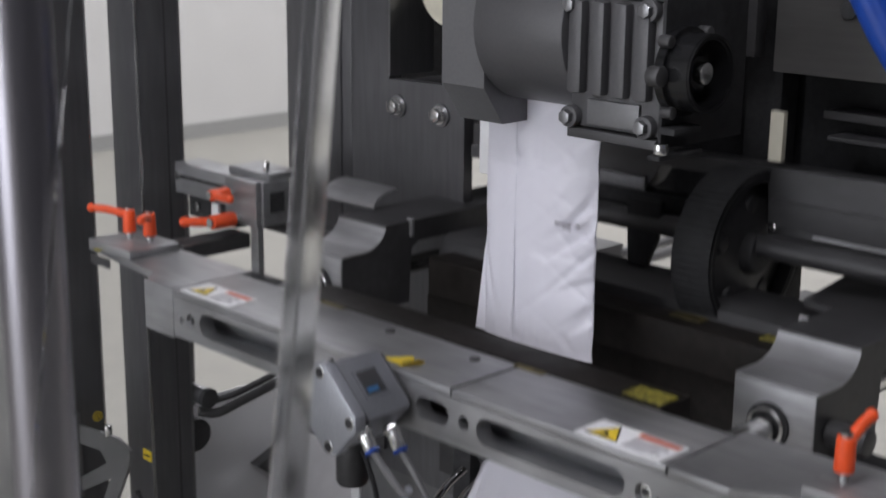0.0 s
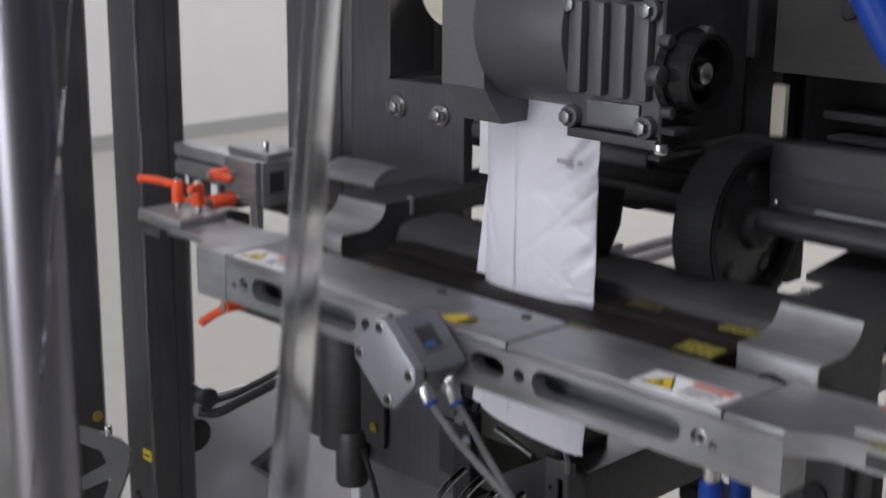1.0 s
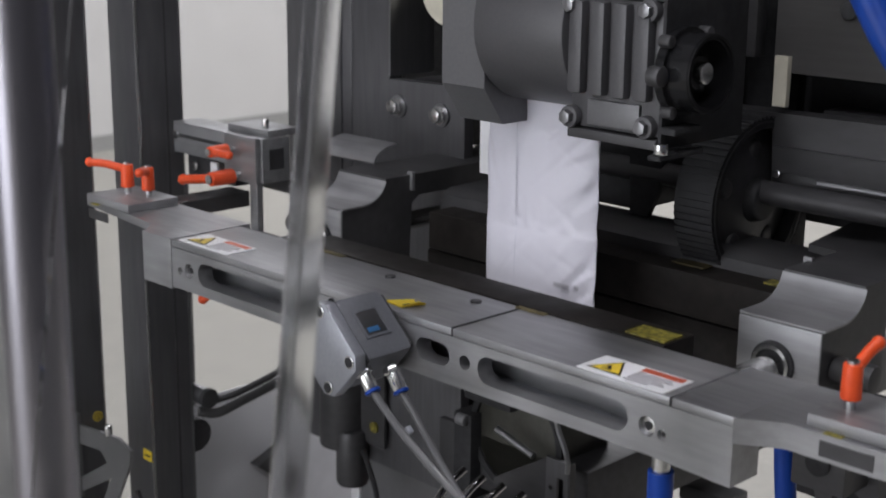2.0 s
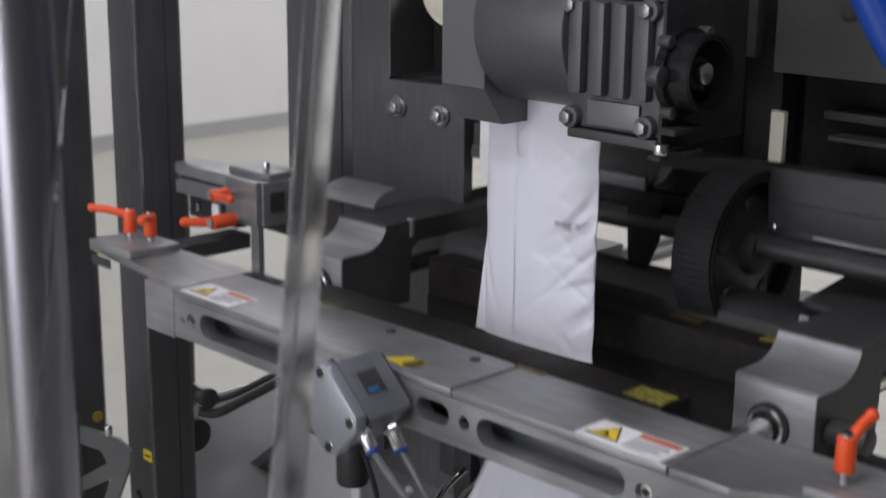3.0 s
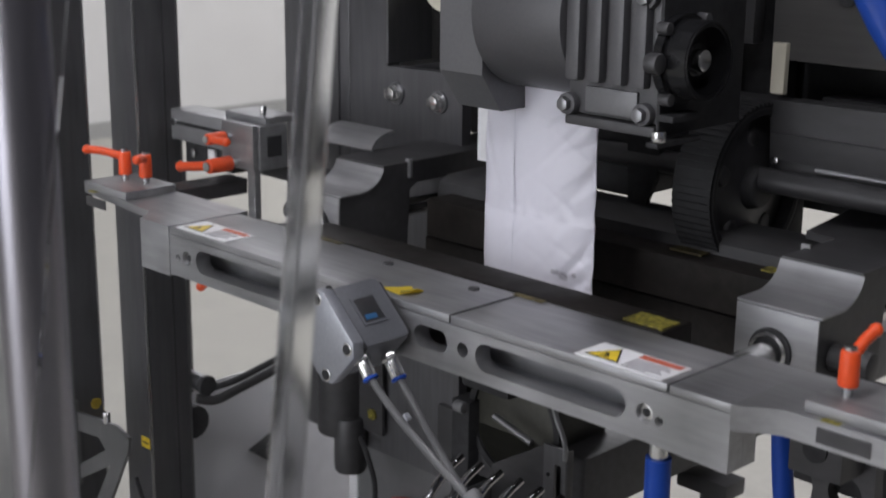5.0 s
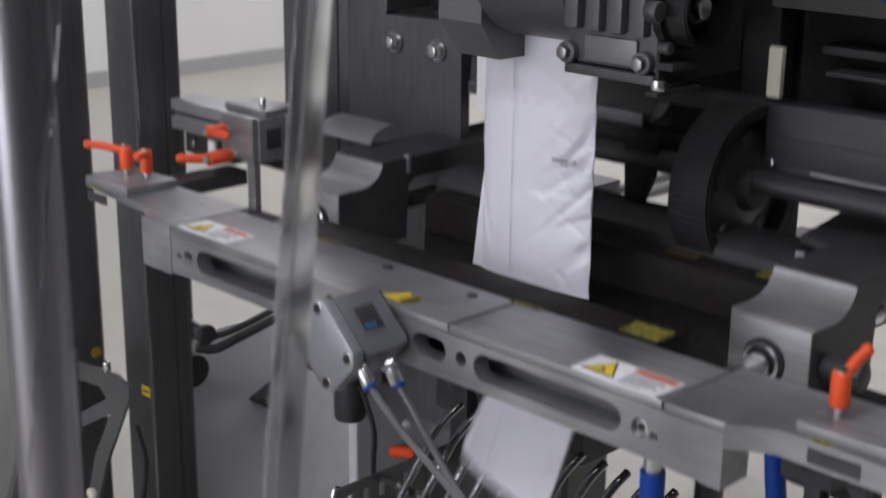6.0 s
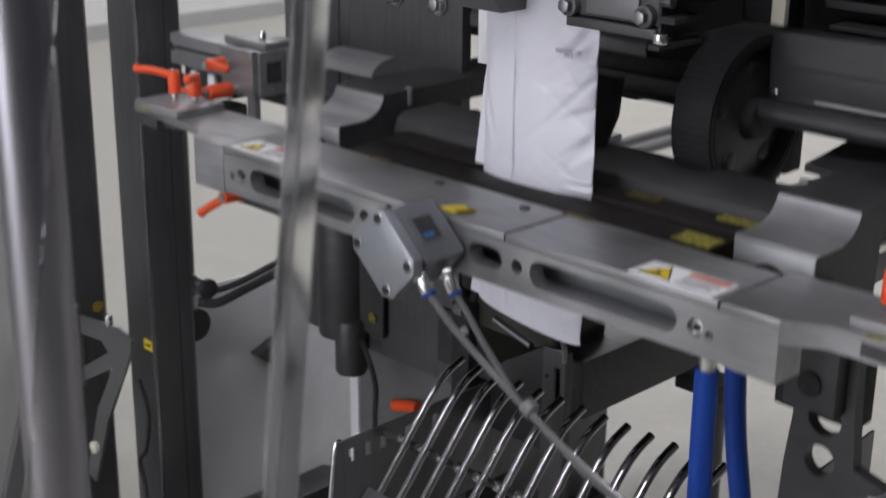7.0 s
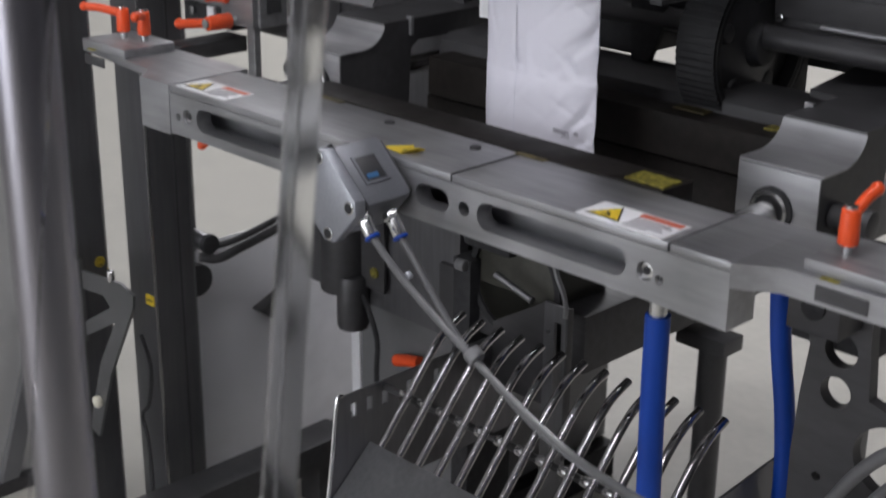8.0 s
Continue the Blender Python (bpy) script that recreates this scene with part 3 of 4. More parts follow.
    part("flange", grown(box, 0.193, 0.90, 0.2445, 0.2495, 0.120, 0.155, 0.001), DARK, web)
    part("bright_lip", grown(box, 0.262, 0.90, 0.2440, 0.2495, 0.1130, 0.1165), ALU, web, "bright lower edge")
    part("lip_bolt", grown(rod, (0.203, 0.2445, 0.119), (0.203, 0.240, 0.119), 0.006, 12, None, 0.001), BRIGHT, web)
    part("lip", grown(box, -0.36, -0.012, 0.244, 0.2495, 0.133, 0.153, 0.001), FRAME, web)
    part("bearing_block", grown(box, -0.15, 0.115, 0.2505, 0.2845, 0.070, 0.1315, 0.003), BLACK, web)
    part("wheel_housing", grown(box, 0.04, 0.172, 0.335, 0.38, -0.02, 0.085, 0.006), BLACK, car)
    # large drive wheel and its shaft
    x = 0.185
    cy, cz = 0.230, 0.082
    wheel = part("wheel", grown(rod, (x - 0.030, cy, cz), (x - 0.016, cy, cz), 0.097, 48), BLACK, car, "black spoked drive wheel")
    part("hub", grown(rod, (x - 0.0158, cy, cz), (x + 0.012, cy, cz), 0.034, 28, 0.026, 0.003), BLACK, wheel)
    part("dish", grown(rod, (x - 0.0158, cy, cz), (x - 0.004, cy, cz), 0.096, 48, 0.036), DARK, wheel, "dark dished wheel face")
    for k in range(5):
        a = 0.3 + 2 * math.pi * k / 5
        y, z = cy + 0.066 * math.cos(a), cz + 0.066 * math.sin(a)
        part("web_boss", grown(rod, (x - 0.014, y, z), (x - 0.006, y, z), 0.016, 20, 0.011, 0.002), DARK, wheel)
    part("tyre", grown(plate, circle(cy, cz, 0.110, 56), [circle(cy, cz, 0.096, 56)], x - 0.055, x + 0.004, "x"), BLACK, wheel, "black toothed belt round the wheel")
    part("rim_edge", grown(plate, circle(cy, cz, 0.1060, 56), [circle(cy, cz, 0.1035, 56)], x + 0.0035, x + 0.0050, "x"), DARK, wheel)
    bm = bmesh.new()
    for k in range(72):
        a = 2 * math.pi * k / 72
        one = grown(box, x - 0.054, x + 0.0052, cy + 0.1088, cy + 0.1125, cz - 0.0024, cz + 0.0024)
        bmesh.ops.rotate(one, cent=(x, cy, cz), matrix=Matrix.Rotation(a, 3, "X"), verts=one.verts)
        me = bpy.data.meshes.new("tooth")
        one.to_mesh(me)
        one.free()
        bm.from_mesh(me)
        bpy.data.meshes.remove(me)
    tagged(part("belt_teeth", bm, BLACK, wheel), kind="stuff")
    part("shaft", grown(rod, (x - 0.3, cy, cz + 0.012), (0.62, cy, cz + 0.012), 0.016, 20), DARK, wheel)
    return car, swing_arm


CARRIAGE, ARM = carriage()


# ---- bags of white film ----
def bag_shape(x, z):
    """Half thickness of the bag at x across and z up (both in metres), and its half width."""
    u = z / BAG
    full = (1 - math.exp(-u * 16)) * (1 - math.exp(-(1 - u) * 16))
    half = 0.1035 - 0.0012 * full
    across = max(0.0, 1 - (x / 0.104) ** 2) ** 0.62
    return 0.0015 + (0.0155 + 0.003 * full) * across, half


# each fold: from the edge inwards, its depth, how wide it falls off above the line and below it
FOLDS = [((0.100, 0.218), (0.047, 0.153), 0.009, 0.006, 0.030), ((0.102, 0.176), (0.033, 0.127), 0.011, 0.030, 0.007), ((0.100, 0.107), (0.050, 0.086), 0.0045, 0.007, 0.024), ((0.094, 0.066), (0.045, 0.030), 0.003, 0.006, 0.016),
         ((-0.100, 0.120), (-0.062, 0.035), 0.006, 0.016, 0.007), ((0.070, 0.020), (0.052, 0.045), 0.003, 0.008, 0.008), ((-0.020, 0.012), (-0.034, 0.040), 0.003, 0.007, 0.010)]


def folds(x, z):
    """Depth of the sharp folds pressed into the bag."""
    deep = 0.0
    for (x0, z0), (x1, z1), depth, above, below in FOLDS:
        ux, uz = x1 - x0, z1 - z0
        k = min(1.0, max(0.0, ((x - x0) * ux + (z - z0) * uz) / (ux * ux + uz * uz)))
        d = math.hypot(x - x0 - k * ux, z - z0 - k * uz)
        over = z > z0 + k * uz
        deep = max(deep, depth * (1 - 0.8 * k) * max(0.0, 1 - d / (above if over else below)))
    return deep


def film_bag():
    bag = thing("film_bag", "white plastic film bag with a lengthwise seam", "bag", (0, 0, 0), "bags of white film")
    bm = bmesh.new()
    nx, nz = 56, 84
    sheets = []
    for side in (-1, 1):
        rows = []
        for j in range(nz + 1):
            z = BAG * j / nz
            row = []
            for i in range(nx + 1):
                c = -1 + 2 * i / nx
                x = 0.104 * c
                d, half = bag_shape(x, z)
                soft = min(1.0, (BAG - z) / 0.02, z / 0.012)
                n1 = noise.noise(Vector((x * 16 + side * 5, z * 7, 3.1)))
                along, over = 0.75 * x + 0.66 * z, 0.66 * x - 0.75 * z
                n2 = abs(noise.noise(Vector((over * 26, along * 6 + side, 8.4))))
                n3 = abs(noise.noise(Vector(((0.5 * x + 0.87 * z) * 24, (0.87 * x - 0.5 * z) * 7, 2.2 + side))))
                right = max(0.0, c) ** 2
                crease = 0.0022 * n1 - (0.002 + 0.022 * right) * max(0.0, 0.15 - n2) * 1.6 - (0.002 + 0.018 * right) * max(0.0, 0.08 - n3) * 2.4
                crease -= 0.003 * max(0.0, 1 - z / 0.07) * abs(math.sin(c * 9 + 1.3 * math.sin(c * 4)))
                if side < 0:
                    crease -= folds(x, z)
                y = side * max(0.0008, d + soft * crease * (0.3 + 0.7 * (1 - c * c) + 0.6 * right))
                flare = 0.017 if c < 0 else 0.0
                wob = flare * c * c + 0.0018 * noise.noise(Vector((z * 22, c * 0.6, 1.7))) * soft * abs(c)
                nick = -0.0015 * right * math.exp(-((z - 0.172) / 0.009) ** 2)
                row.append(bm.verts.new((c * half + wob + nick, y, z)))
            rows.append(row)
        for a, b in zip(rows, rows[1:]):
            for i in range(nx):
                bm.faces.new((a[i], a[i + 1], b[i + 1], b[i]))
        sheets.append(rows)
    for k in (0, -1):
        for a0, a1, b0, b1 in ((sheets[0][j][k], sheets[0][j + 1][k], sheets[1][j][k], sheets[1][j + 1][k]) for j in range(nz)):
            bm.faces.new((a0, a1, b1, b0))
    for j in (0, nz):
        for i in range(nx):
            bm.faces.new((sheets[0][j][i], sheets[0][j][i + 1], sheets[1][j][i + 1], sheets[1][j][i]))
    part("film", bm, FILM, bag)
    flap = [(-0.1045, 0.0), (-0.050, 0.0), (-0.050, 0.125), (-0.0850, 0.142), (-0.0895, 0.115), (-0.0965, 0.062)]
    part("corner_flap", grown(plate, flap, [], -0.0010, 0.0010, "y"), FILM, bag, "flat spread corner above the bottom seal")
    def on(x, z, lift):
        return -(bag_shape(x, z)[0] + lift)
    bm = bmesh.new()
    line = [(bm.verts.new((-0.018, on(-0.018, z, 0.0016), z)), bm.verts.new((-0.0165, on(-0.0165, z, 0.0016), z))) for z in (0.002 + (BAG - 0.004) * k / 20 for k in range(21))]
    for a, b in zip(line, line[1:]):
        bm.faces.new((a[0], a[1], b[1], b[0]))
    part("seam", bm, SEAM, bag, "thin grey lengthwise seam")
    for x, w, z, h in ((0.052, 0.026, 0.1785, 0.003), (0.082, 0.007, 0.1785, 0.003), (0.064, 0.014, 0.1735, 0.0022)):
        bm = grown(box, x, x + w, on(x, z, 0.0052), on(x, z, 0.0040), z, z + h)
        part("date_print", bm, GREYINK, bag, "short bar of grey print")
    return bag


def bag_pose(k, t):
    """Bag k hangs on the film, is cut free at its top seal, drops on the chute, slides down it and comes to rest on the floor."""
    born = 0.5 + CYCLE * k
    free = born + CYCLE - 0.03
    e = ease((t - (free - 0.21)) / 0.14)
    swing, tilt, lift = 6 * e, 7 * e, 0.028 * e
    sway = BAG * math.sin(radians(swing)), BAG * (1 - math.cos(radians(swing))) + lift
    if t <= free:
        return pose(-BAG * math.sin(radians(tilt)), sway[0], 0.966 - PULL * (t - born) + sway[1], swing, tilt)
    d, z0, y0 = t - free, 0.966 - PULL * (free - born) + sway[1], sway[0]
    fall = PULL * min(d, 0.11) + 3.2 * min(d, 0.11) ** 2
    spin = 14 * math.sin(k * 2.1)
    e = ease(d / 0.11)
    if d <= 0.11:
        return pose(-0.0295 + 0.0415 * e, y0 - (0.045 + y0) * e, z0 - fall, 6 - 20 * e, 7 - e, -15 * e)
    s = 1.70 * (d - 0.11) + 2.4 * (d - 0.11) ** 2
    reach = 0.60
    e = ease((d - 0.11) / 0.09)
    lean = -14 - 30 * e
    y, z = -0.045 - 0.643 * min(s, reach), z0 - fall - 0.766 * min(s, reach)
    if s > reach:
        rest = ease((s - reach) / 0.5)
        far = (0.24 * (k % 3 - 1), -0.62 - 0.05 * (k % 4), 0.035 + 0.045 * ((k + 2) // 3))
        return pose(0.06 + (far[0] - 0.06) * rest, y + (far[1] - y) * rest, z + (far[2] - z) * rest, lean - 40 * rest, spin * (1 - rest), spin)
    return pose(0.012 + 0.048 * e, y, z, lean, 6 + (spin - 6) * e, -15 + (spin + 15) * e)


def all_bags():
    first = film_bag()
    return [(k, first if k == -2 else copy_thing(first, pose(0, 0, 0))) for k in range(-2, 15)]


BAGS = all_bags()


# ---- drive motor above the film ----
def drive_motor():
    mot = thing("gear_motor", "grey cast gear motor with ribbed gearbox above the film", "motor", (0, -0.10, 1.25))
    # terminal housing with chamfered foot (local: y = 0 is its front face)
    prof = [(-0.076, 0.45), (-0.076, 0.028), (-0.052, -0.012), (-0.002, -0.022), (-0.002, 0.45)]
    bm = bmesh.new()
    side = [(0.0, 0.45), (0.0, 0.028), (0.035, -0.020), (0.145, -0.020), (0.175, 0.02), (0.175, 0.45)]
    plate(bm, side, [], -0.076, -0.002, "x")
    part("terminal_housing", bm, SATIN, mot)
    part("motor_body", grown(rod, (-0.002, 0.075, 0.108), (0.140, 0.075, 0.108), 0.098, 48, None, 0.004), CAST, mot)
    g = part("gearbox", grown(box, 0.136, 0.268, 0.0, 0.135, 0.0, 0.150, 0.008), CAST, mot)
    for i in range(4):
        x = 0.140 + 0.0315 * i
        part("rib", grown(box, x, x + 0.0205, -0.013, 0.004, 0.040, 0.146, 0.0055), CAST, g)
    part("name_plate", grown(box, 0.166, 0.240, -0.0045, 0.002, 0.006, 0.035, 0.001), SATIN, g, "plain grey plate")
    part("top_cover", grown(box, 0.134, 0.268, -0.004, 0.13, 0.1505, 0.162, 0.002), DARK, g)
    part("foot_rim", grown(box, 0.138, 0.266, -0.006, 0.13, -0.012, -0.0005, 0.002), DARK, g)
    for x, z in ((0.142, 0.012), (0.250, 0.012), (0.142, 0.140), (0.250, 0.140)):
        part("lug", grown(rod, (x, -0.010, z), (x, 0.01, z), 0.013, 16, None, 0.002), CAST, g)
        part("bolt", grown(rod, (x, -0.018, z), (x, -0.009, z), 0.0085, 6, None, 0.0012), STEEL, g)
    part("flange", grown(box, 0.2685, 0.273, -0.006, 0.150, -0.01, 0.30, 0.001), BLACK, mot)
    hub = part("hub", grown(plate, circle(0.024, 0.075, 0.0435, 48), [circle(0.024, 0.075, 0.0365, 48)], 0.2732, 0.312, "x"), ENAMEL, mot, "black round output hub with an open bore")
    part("collar", grown(plate, circle(0.024, 0.075, 0.049, 40), [circle(0.024, 0.075, 0.0437, 40)], 0.2732, 0.284, "x"), ENAMEL, hub)
    part("lip_ring", grown(plate, circle(0.024, 0.075, 0.0425, 48), [circle(0.024, 0.075, 0.0400, 48)], 0.3118, 0.3145, "x"), ENAMEL, hub)
    part("bore_floor", grown(rod, (0.2735, 0.024, 0.075), (0.285, 0.024, 0.075), 0.0363, 40), ENAMEL, hub)
    part("shaft_end", grown(rod, (0.2852, 0.024, 0.075), (0.309, 0.024, 0.075), 0.0125, 24, None, 0.003), BRIGHT, hub, "steel shaft end")
    part("shaft_ring", grown(rod, (0.2852, 0.024, 0.075), (0.298, 0.024, 0.075), 0.0185, 24, None, 0.001), ENAMEL, hub)
    for a in (0.9, 2.4, 4.1, 5.4):
        y, z = 0.024 + 0.052 * math.cos(a), 0.075 + 0.052 * math.sin(a)
        part("hub_bolt", grown(rod, (0.2733, y, z), (0.288, y, z), 0.0070, 12, None, 0.001), DARK, hub)
    part("side_lug", grown(rod, (0.2733, -0.031, 0.074), (0.290, -0.031, 0.074), 0.0115, 18, None, 0.002), DARK, hub)
    part("lower_lug", grown(box, 0.2733, 0.294, -0.010, 0.040, 0.008, 0.016, 0.002), BLACK, hub)
    part("foot_bolt", grown(rod, (0.284, -0.02, -0.012), (0.284, -0.02, 0.0), 0.008, 12, None, 0.001), BRIGHT, mot)
    part("foot_strip", grown(box, 0.274, 0.290, -0.03, 0.05, -0.018, -0.0125, 0.001), BLACK, mot)
    return mot


drive_motor()


# ---- machine frame ----
def post(name, label, x0, x1, y0, y1):
    p = thing(name, label, "post", ((x0 + x1) / 2, (y0 + y1) / 2, 0))
    w, d = (x1 - x0) / 2, (y1 - y0) / 2
    part("column", grown(box, -w, w, -d, d, 0.0, 2.4, 0.004), FRAME, p)
    inner = x0 > -0.995
    if inner:
        part("corner_edge", grown(box, w - 0.0035, w + 0.0012, -d - 0.0012, -d + 0.0035, 0.02, 2.38, 0.001), BRIGHT, p, "worn bright corner edge")
        part("groove", grown(box, w + 0.0001, w + 0.0010, d * 0.25, d * 0.25 + 0.004, 0.02, 2.38), DARK, p)
    part("back_edge", grown(box, w - 0.003, w + 0.0012, d - 0.003, d + 0.0012, 0.02, 2.38, 0.001), STEEL if inner else BRIGHT, p, "worn bright corner edge")
    part("foot_plate", grown(box, -w - 0.03, w + 0.03, -d - 0.03, d + 0.03, 0.0, 0.012, 0.002), FRAME, p)
    return p


def frame_posts():
    a = post("frame_post", "dark grey square steel post with yellow earth sticker", -1.065, -1.0, -0.160, -0.060)
    part("earth_sticker", grown(rod, (0.0332, 0.034, 0.56), (0.0325, 0.034, 0.56), 0.010, 20), YELLOW, a, "round yellow earth sticker")
    part("earth_symbol", grown(plate, circle(0.034, 0.56, 0.0075, 20), [circle(0.034, 0.56, 0.0055, 20)], 0.0333, 0.0337, "x"), INK, a)
    part("earth_bar", grown(box, 0.0333, 0.0337, 0.033, 0.035, 0.555, 0.565), INK, a)
    b = post("frame_post", "dark grey square steel post with small yellow tag", -0.988, -0.90, -0.023, 0.066)
    part("yellow_tag", grown(box, 0.012, 0.038, -0.0465, -0.0447, 0.482, 0.502), YELLOW, b)
    part("tag_print", grown(box, 0.017, 0.034, -0.0469, -0.0466, 0.490, 0.494), INK, b)
    part("round_knob", grown(rod, (-0.02, 0.080, 0.49), (0.004, 0.080, 0.49), 0.033, 28, None, 0.003), BLACK, b, "black round knob")
    back = thing("back_plate", "dark grey steel bearing plate with two bright bolts", "plate", (0, 0.25, 0))
    notch = [(-0.652, 0.5), (-0.379, 0.5), (-0.379, 1.207), (-0.557, 1.203), (-0.557, 2.2), (-0.652, 2.2)]
    part("sheet", grown(plate, notch, [], 0.0, 0.02, "y"), FRAME, back)
    part("edge_strip", grown(box, -0.5568, -0.553, -0.002, 0.10, 1.208, 2.2), STEEL, back)
    part("recess_floor", grown(box, -0.553, -0.38, 0.0202, 0.16, 1.19, 1.2, 0.001), BLACK, back)
    part("rear_sheet", grown(box, -1.00, -0.40, 0.385, 0.395, 1.02, 2.2, 0.001), BLACK, back)
    for x, z in ((-0.533, 1.160), (-0.431, 1.157)):
        w = part("washer", grown(rod, (x, 0.0, z), (x, -0.004, z), 0.019, 24), STEEL, back)
        part("lock_ring", grown(rod, (x, -0.004, z), (x, -0.008, z), 0.015, 24), BRIGHT, w)
        part("bolt_head", grown(rod, (x, -0.008, z), (x, -0.020, z), 0.0125, 6, None, 0.0015), BRIGHT, w, "bright hexagon bolt")
    col = thing("back_column", "dark grey upright steel column behind the jaws", "column", (-0.745, 0.31, 0))
    part("column", grown(box, -0.088, 0.091, -0.06, 0.06, 0.5, 2.3, 0.004), FRAME, col)
    part("ridge", grown(box, 0.060, 0.066, -0.0635, -0.0605, 0.9, 2.3), FRAME, col)


frame_posts()


def guard():
    q = EYE + 0.95 * (aim(-45.5 - 16.55, -14.2) - EYE)
    t = thing("guard_tube", "polished round steel tube of the guard frame", "tube", (q.x, q.y, 0.0))
    part("tube", grown(rod, (0, 0, 0.012), (0, 0, 2.3), 0.0215, 48), CHROME, t)
    part("floor_flange", grown(rod, (0, 0, 0.0), (0, 0, 0.0118), 0.05, 32, None, 0.002), CHROME, t)
    # clear acrylic guard beside the tube, its thick polished edge leaning a little
    door = thing("acrylic_guard", "clear acrylic guard panel with a thick polished edge", "guard panel", (0, 0, 0.0))
    top, low = Vector((0.465, -0.715, 1.665)), Vector((0.590, -0.905, 0.905))
    way = (low - top).normalized()
    top, low = top - Vector((0.003, 0.003, 0)), low - Vector((0.003, 0.003, 0))
    out = Vector((0.70, 0.71, 0)).normalized()
    front = way.cross(out).normalized()
    def bar(bm, w0, w1, d0, d1):
        vs = [[bm.verts.new(p + out * w + front * d) for w, d in ((w0, -a), (w1, -d1), (w1, d1), (w0, a))] for p, a in ((top, d0), (low, 0.5 * (d0 + d1) - 0.0012))]
        bm.faces.new(vs[0]), bm.faces.new(vs[1][::-1])
        for k in range(4):
            bm.faces.new((vs[0][k], vs[0][(k + 1) % 4], vs[1][(k + 1) % 4], vs[1][k]))
        bmesh.ops.bevel(bm, geom=list(bm.edges), offset=0.0012, segments=2, affect="EDGES", profile=0.5)
        return bm
    part("edge_bar", bar(bmesh.new(), -0.010, 0.012, 0.0050, 0.0020), ACRYLIC_EDGE, door, "thick clear acrylic edge").visible_shadow = False
    part("edge_seam", bar(bmesh.new(), -0.0021, -0.0009, 0.0056, 0.0056), GREYP, door, "dark seam along the edge").visible_shadow = False
    bm = bmesh.new()
    pane = [top - out * 0.158, top - out * 0.0105, low - out * 0.0105, low - out * 0.158]
    vs = [[bm.verts.new(p + front * d) for p in pane] for d in (-0.002, 0.002)]
    bm.faces.new(vs[0]), bm.faces.new(vs[1][::-1])
    for k in range(4):
        bm.faces.new((vs[0][k], vs[0][(k + 1) % 4], vs[1][(k + 1) % 4], vs[1][k]))
    sheet = part("pane", bm, ACRYLIC, door, "clear acrylic pane", False)
    sheet.visible_shadow = False


guard()


def upper_frame():
    cab = thing("drive_cabinet", "large dark steel drive housing above the jaws", "housing", (0.35, 0.70, 1.06))
    part("shell", grown(box, -0.70, 0.85, -0.30, 0.35, 0.0, 1.2, 0.004), BLACK, cab)
    part("steel_cover", grown(box, -0.198, 0.60, -0.40, -0.305, 0.221, 0.75, 0.003), COVER, cab, "brushed stainless cover")
    part("cover_screw", grown(rod, (-0.09, -0.404, 0.31), (-0.09, -0.400, 0.31), 0.012, 16), STEEL, cab)
    part("guide_bar", grown(box, -0.14, 0.60, -0.36, -0.31, 0.160, 0.172, 0.002), DARK, cab)
    part("guide_bar", grown(box, -0.12, 0.60, -0.38, -0.33, 0.135, 0.142, 0.002), DARK, cab)
    part("black_column", grown(box, -0.262, -0.205, -0.362, -0.32, 0.07, 0.6, 0.002), BLACK, cab)
    part("bracket", grown(box, -0.30, -0.215, -0.42, -0.395, 0.24, 0.34, 0.002), DARK, cab)
    disc = thing("pale_disc", "pale ivory pulley disc beside the motor", "pulley", (-0.46, 0.30, 1.36))
    part("disc", grown(rod, (0, -0.01, 0), (0, 0.01, 0), 0.065, 40, None, 0.002), IVORY, disc)
    part("disc_bolt", grown(rod, (0.02, -0.016, -0.03), (0.02, -0.0095, -0.03), 0.008, 12), DARK, disc)
    hood = thing("belt_hood", "black hood between plate and motor", "hood", (-0.25, 0.33, 1.05))
    part("hood", grown(box, -0.129, 0.18, -0.02, 0.30, 0.0, 1.2, 0.003), BLACK, hood)
    strip = thing("film_former", "white forming strip behind the film", "former", (-0.085, 0.05, 1.13))
    part("strip", grown(box, -0.067, 0.09, 0.0, 0.006, 0.0, 0.5, 0.001), WHITE, strip)
    hose = thing("blue_duct", "thick blue flexible duct over the gearbox", "hose", (0, 0, 0))
    part("hose", grown(bent, [(0.40, 0.31, 1.70), (0.385, 0.10, 1.72), (0.41, -0.10, 1.63), (0.47, -0.15, 1.53), (0.527, -0.15, 1.433), (0.580, -0.15, 1.36), (0.66, -0.15, 1.30), (0.80, -0.15, 1.26)], 0.017, 20), BLUE, hose)


upper_frame()


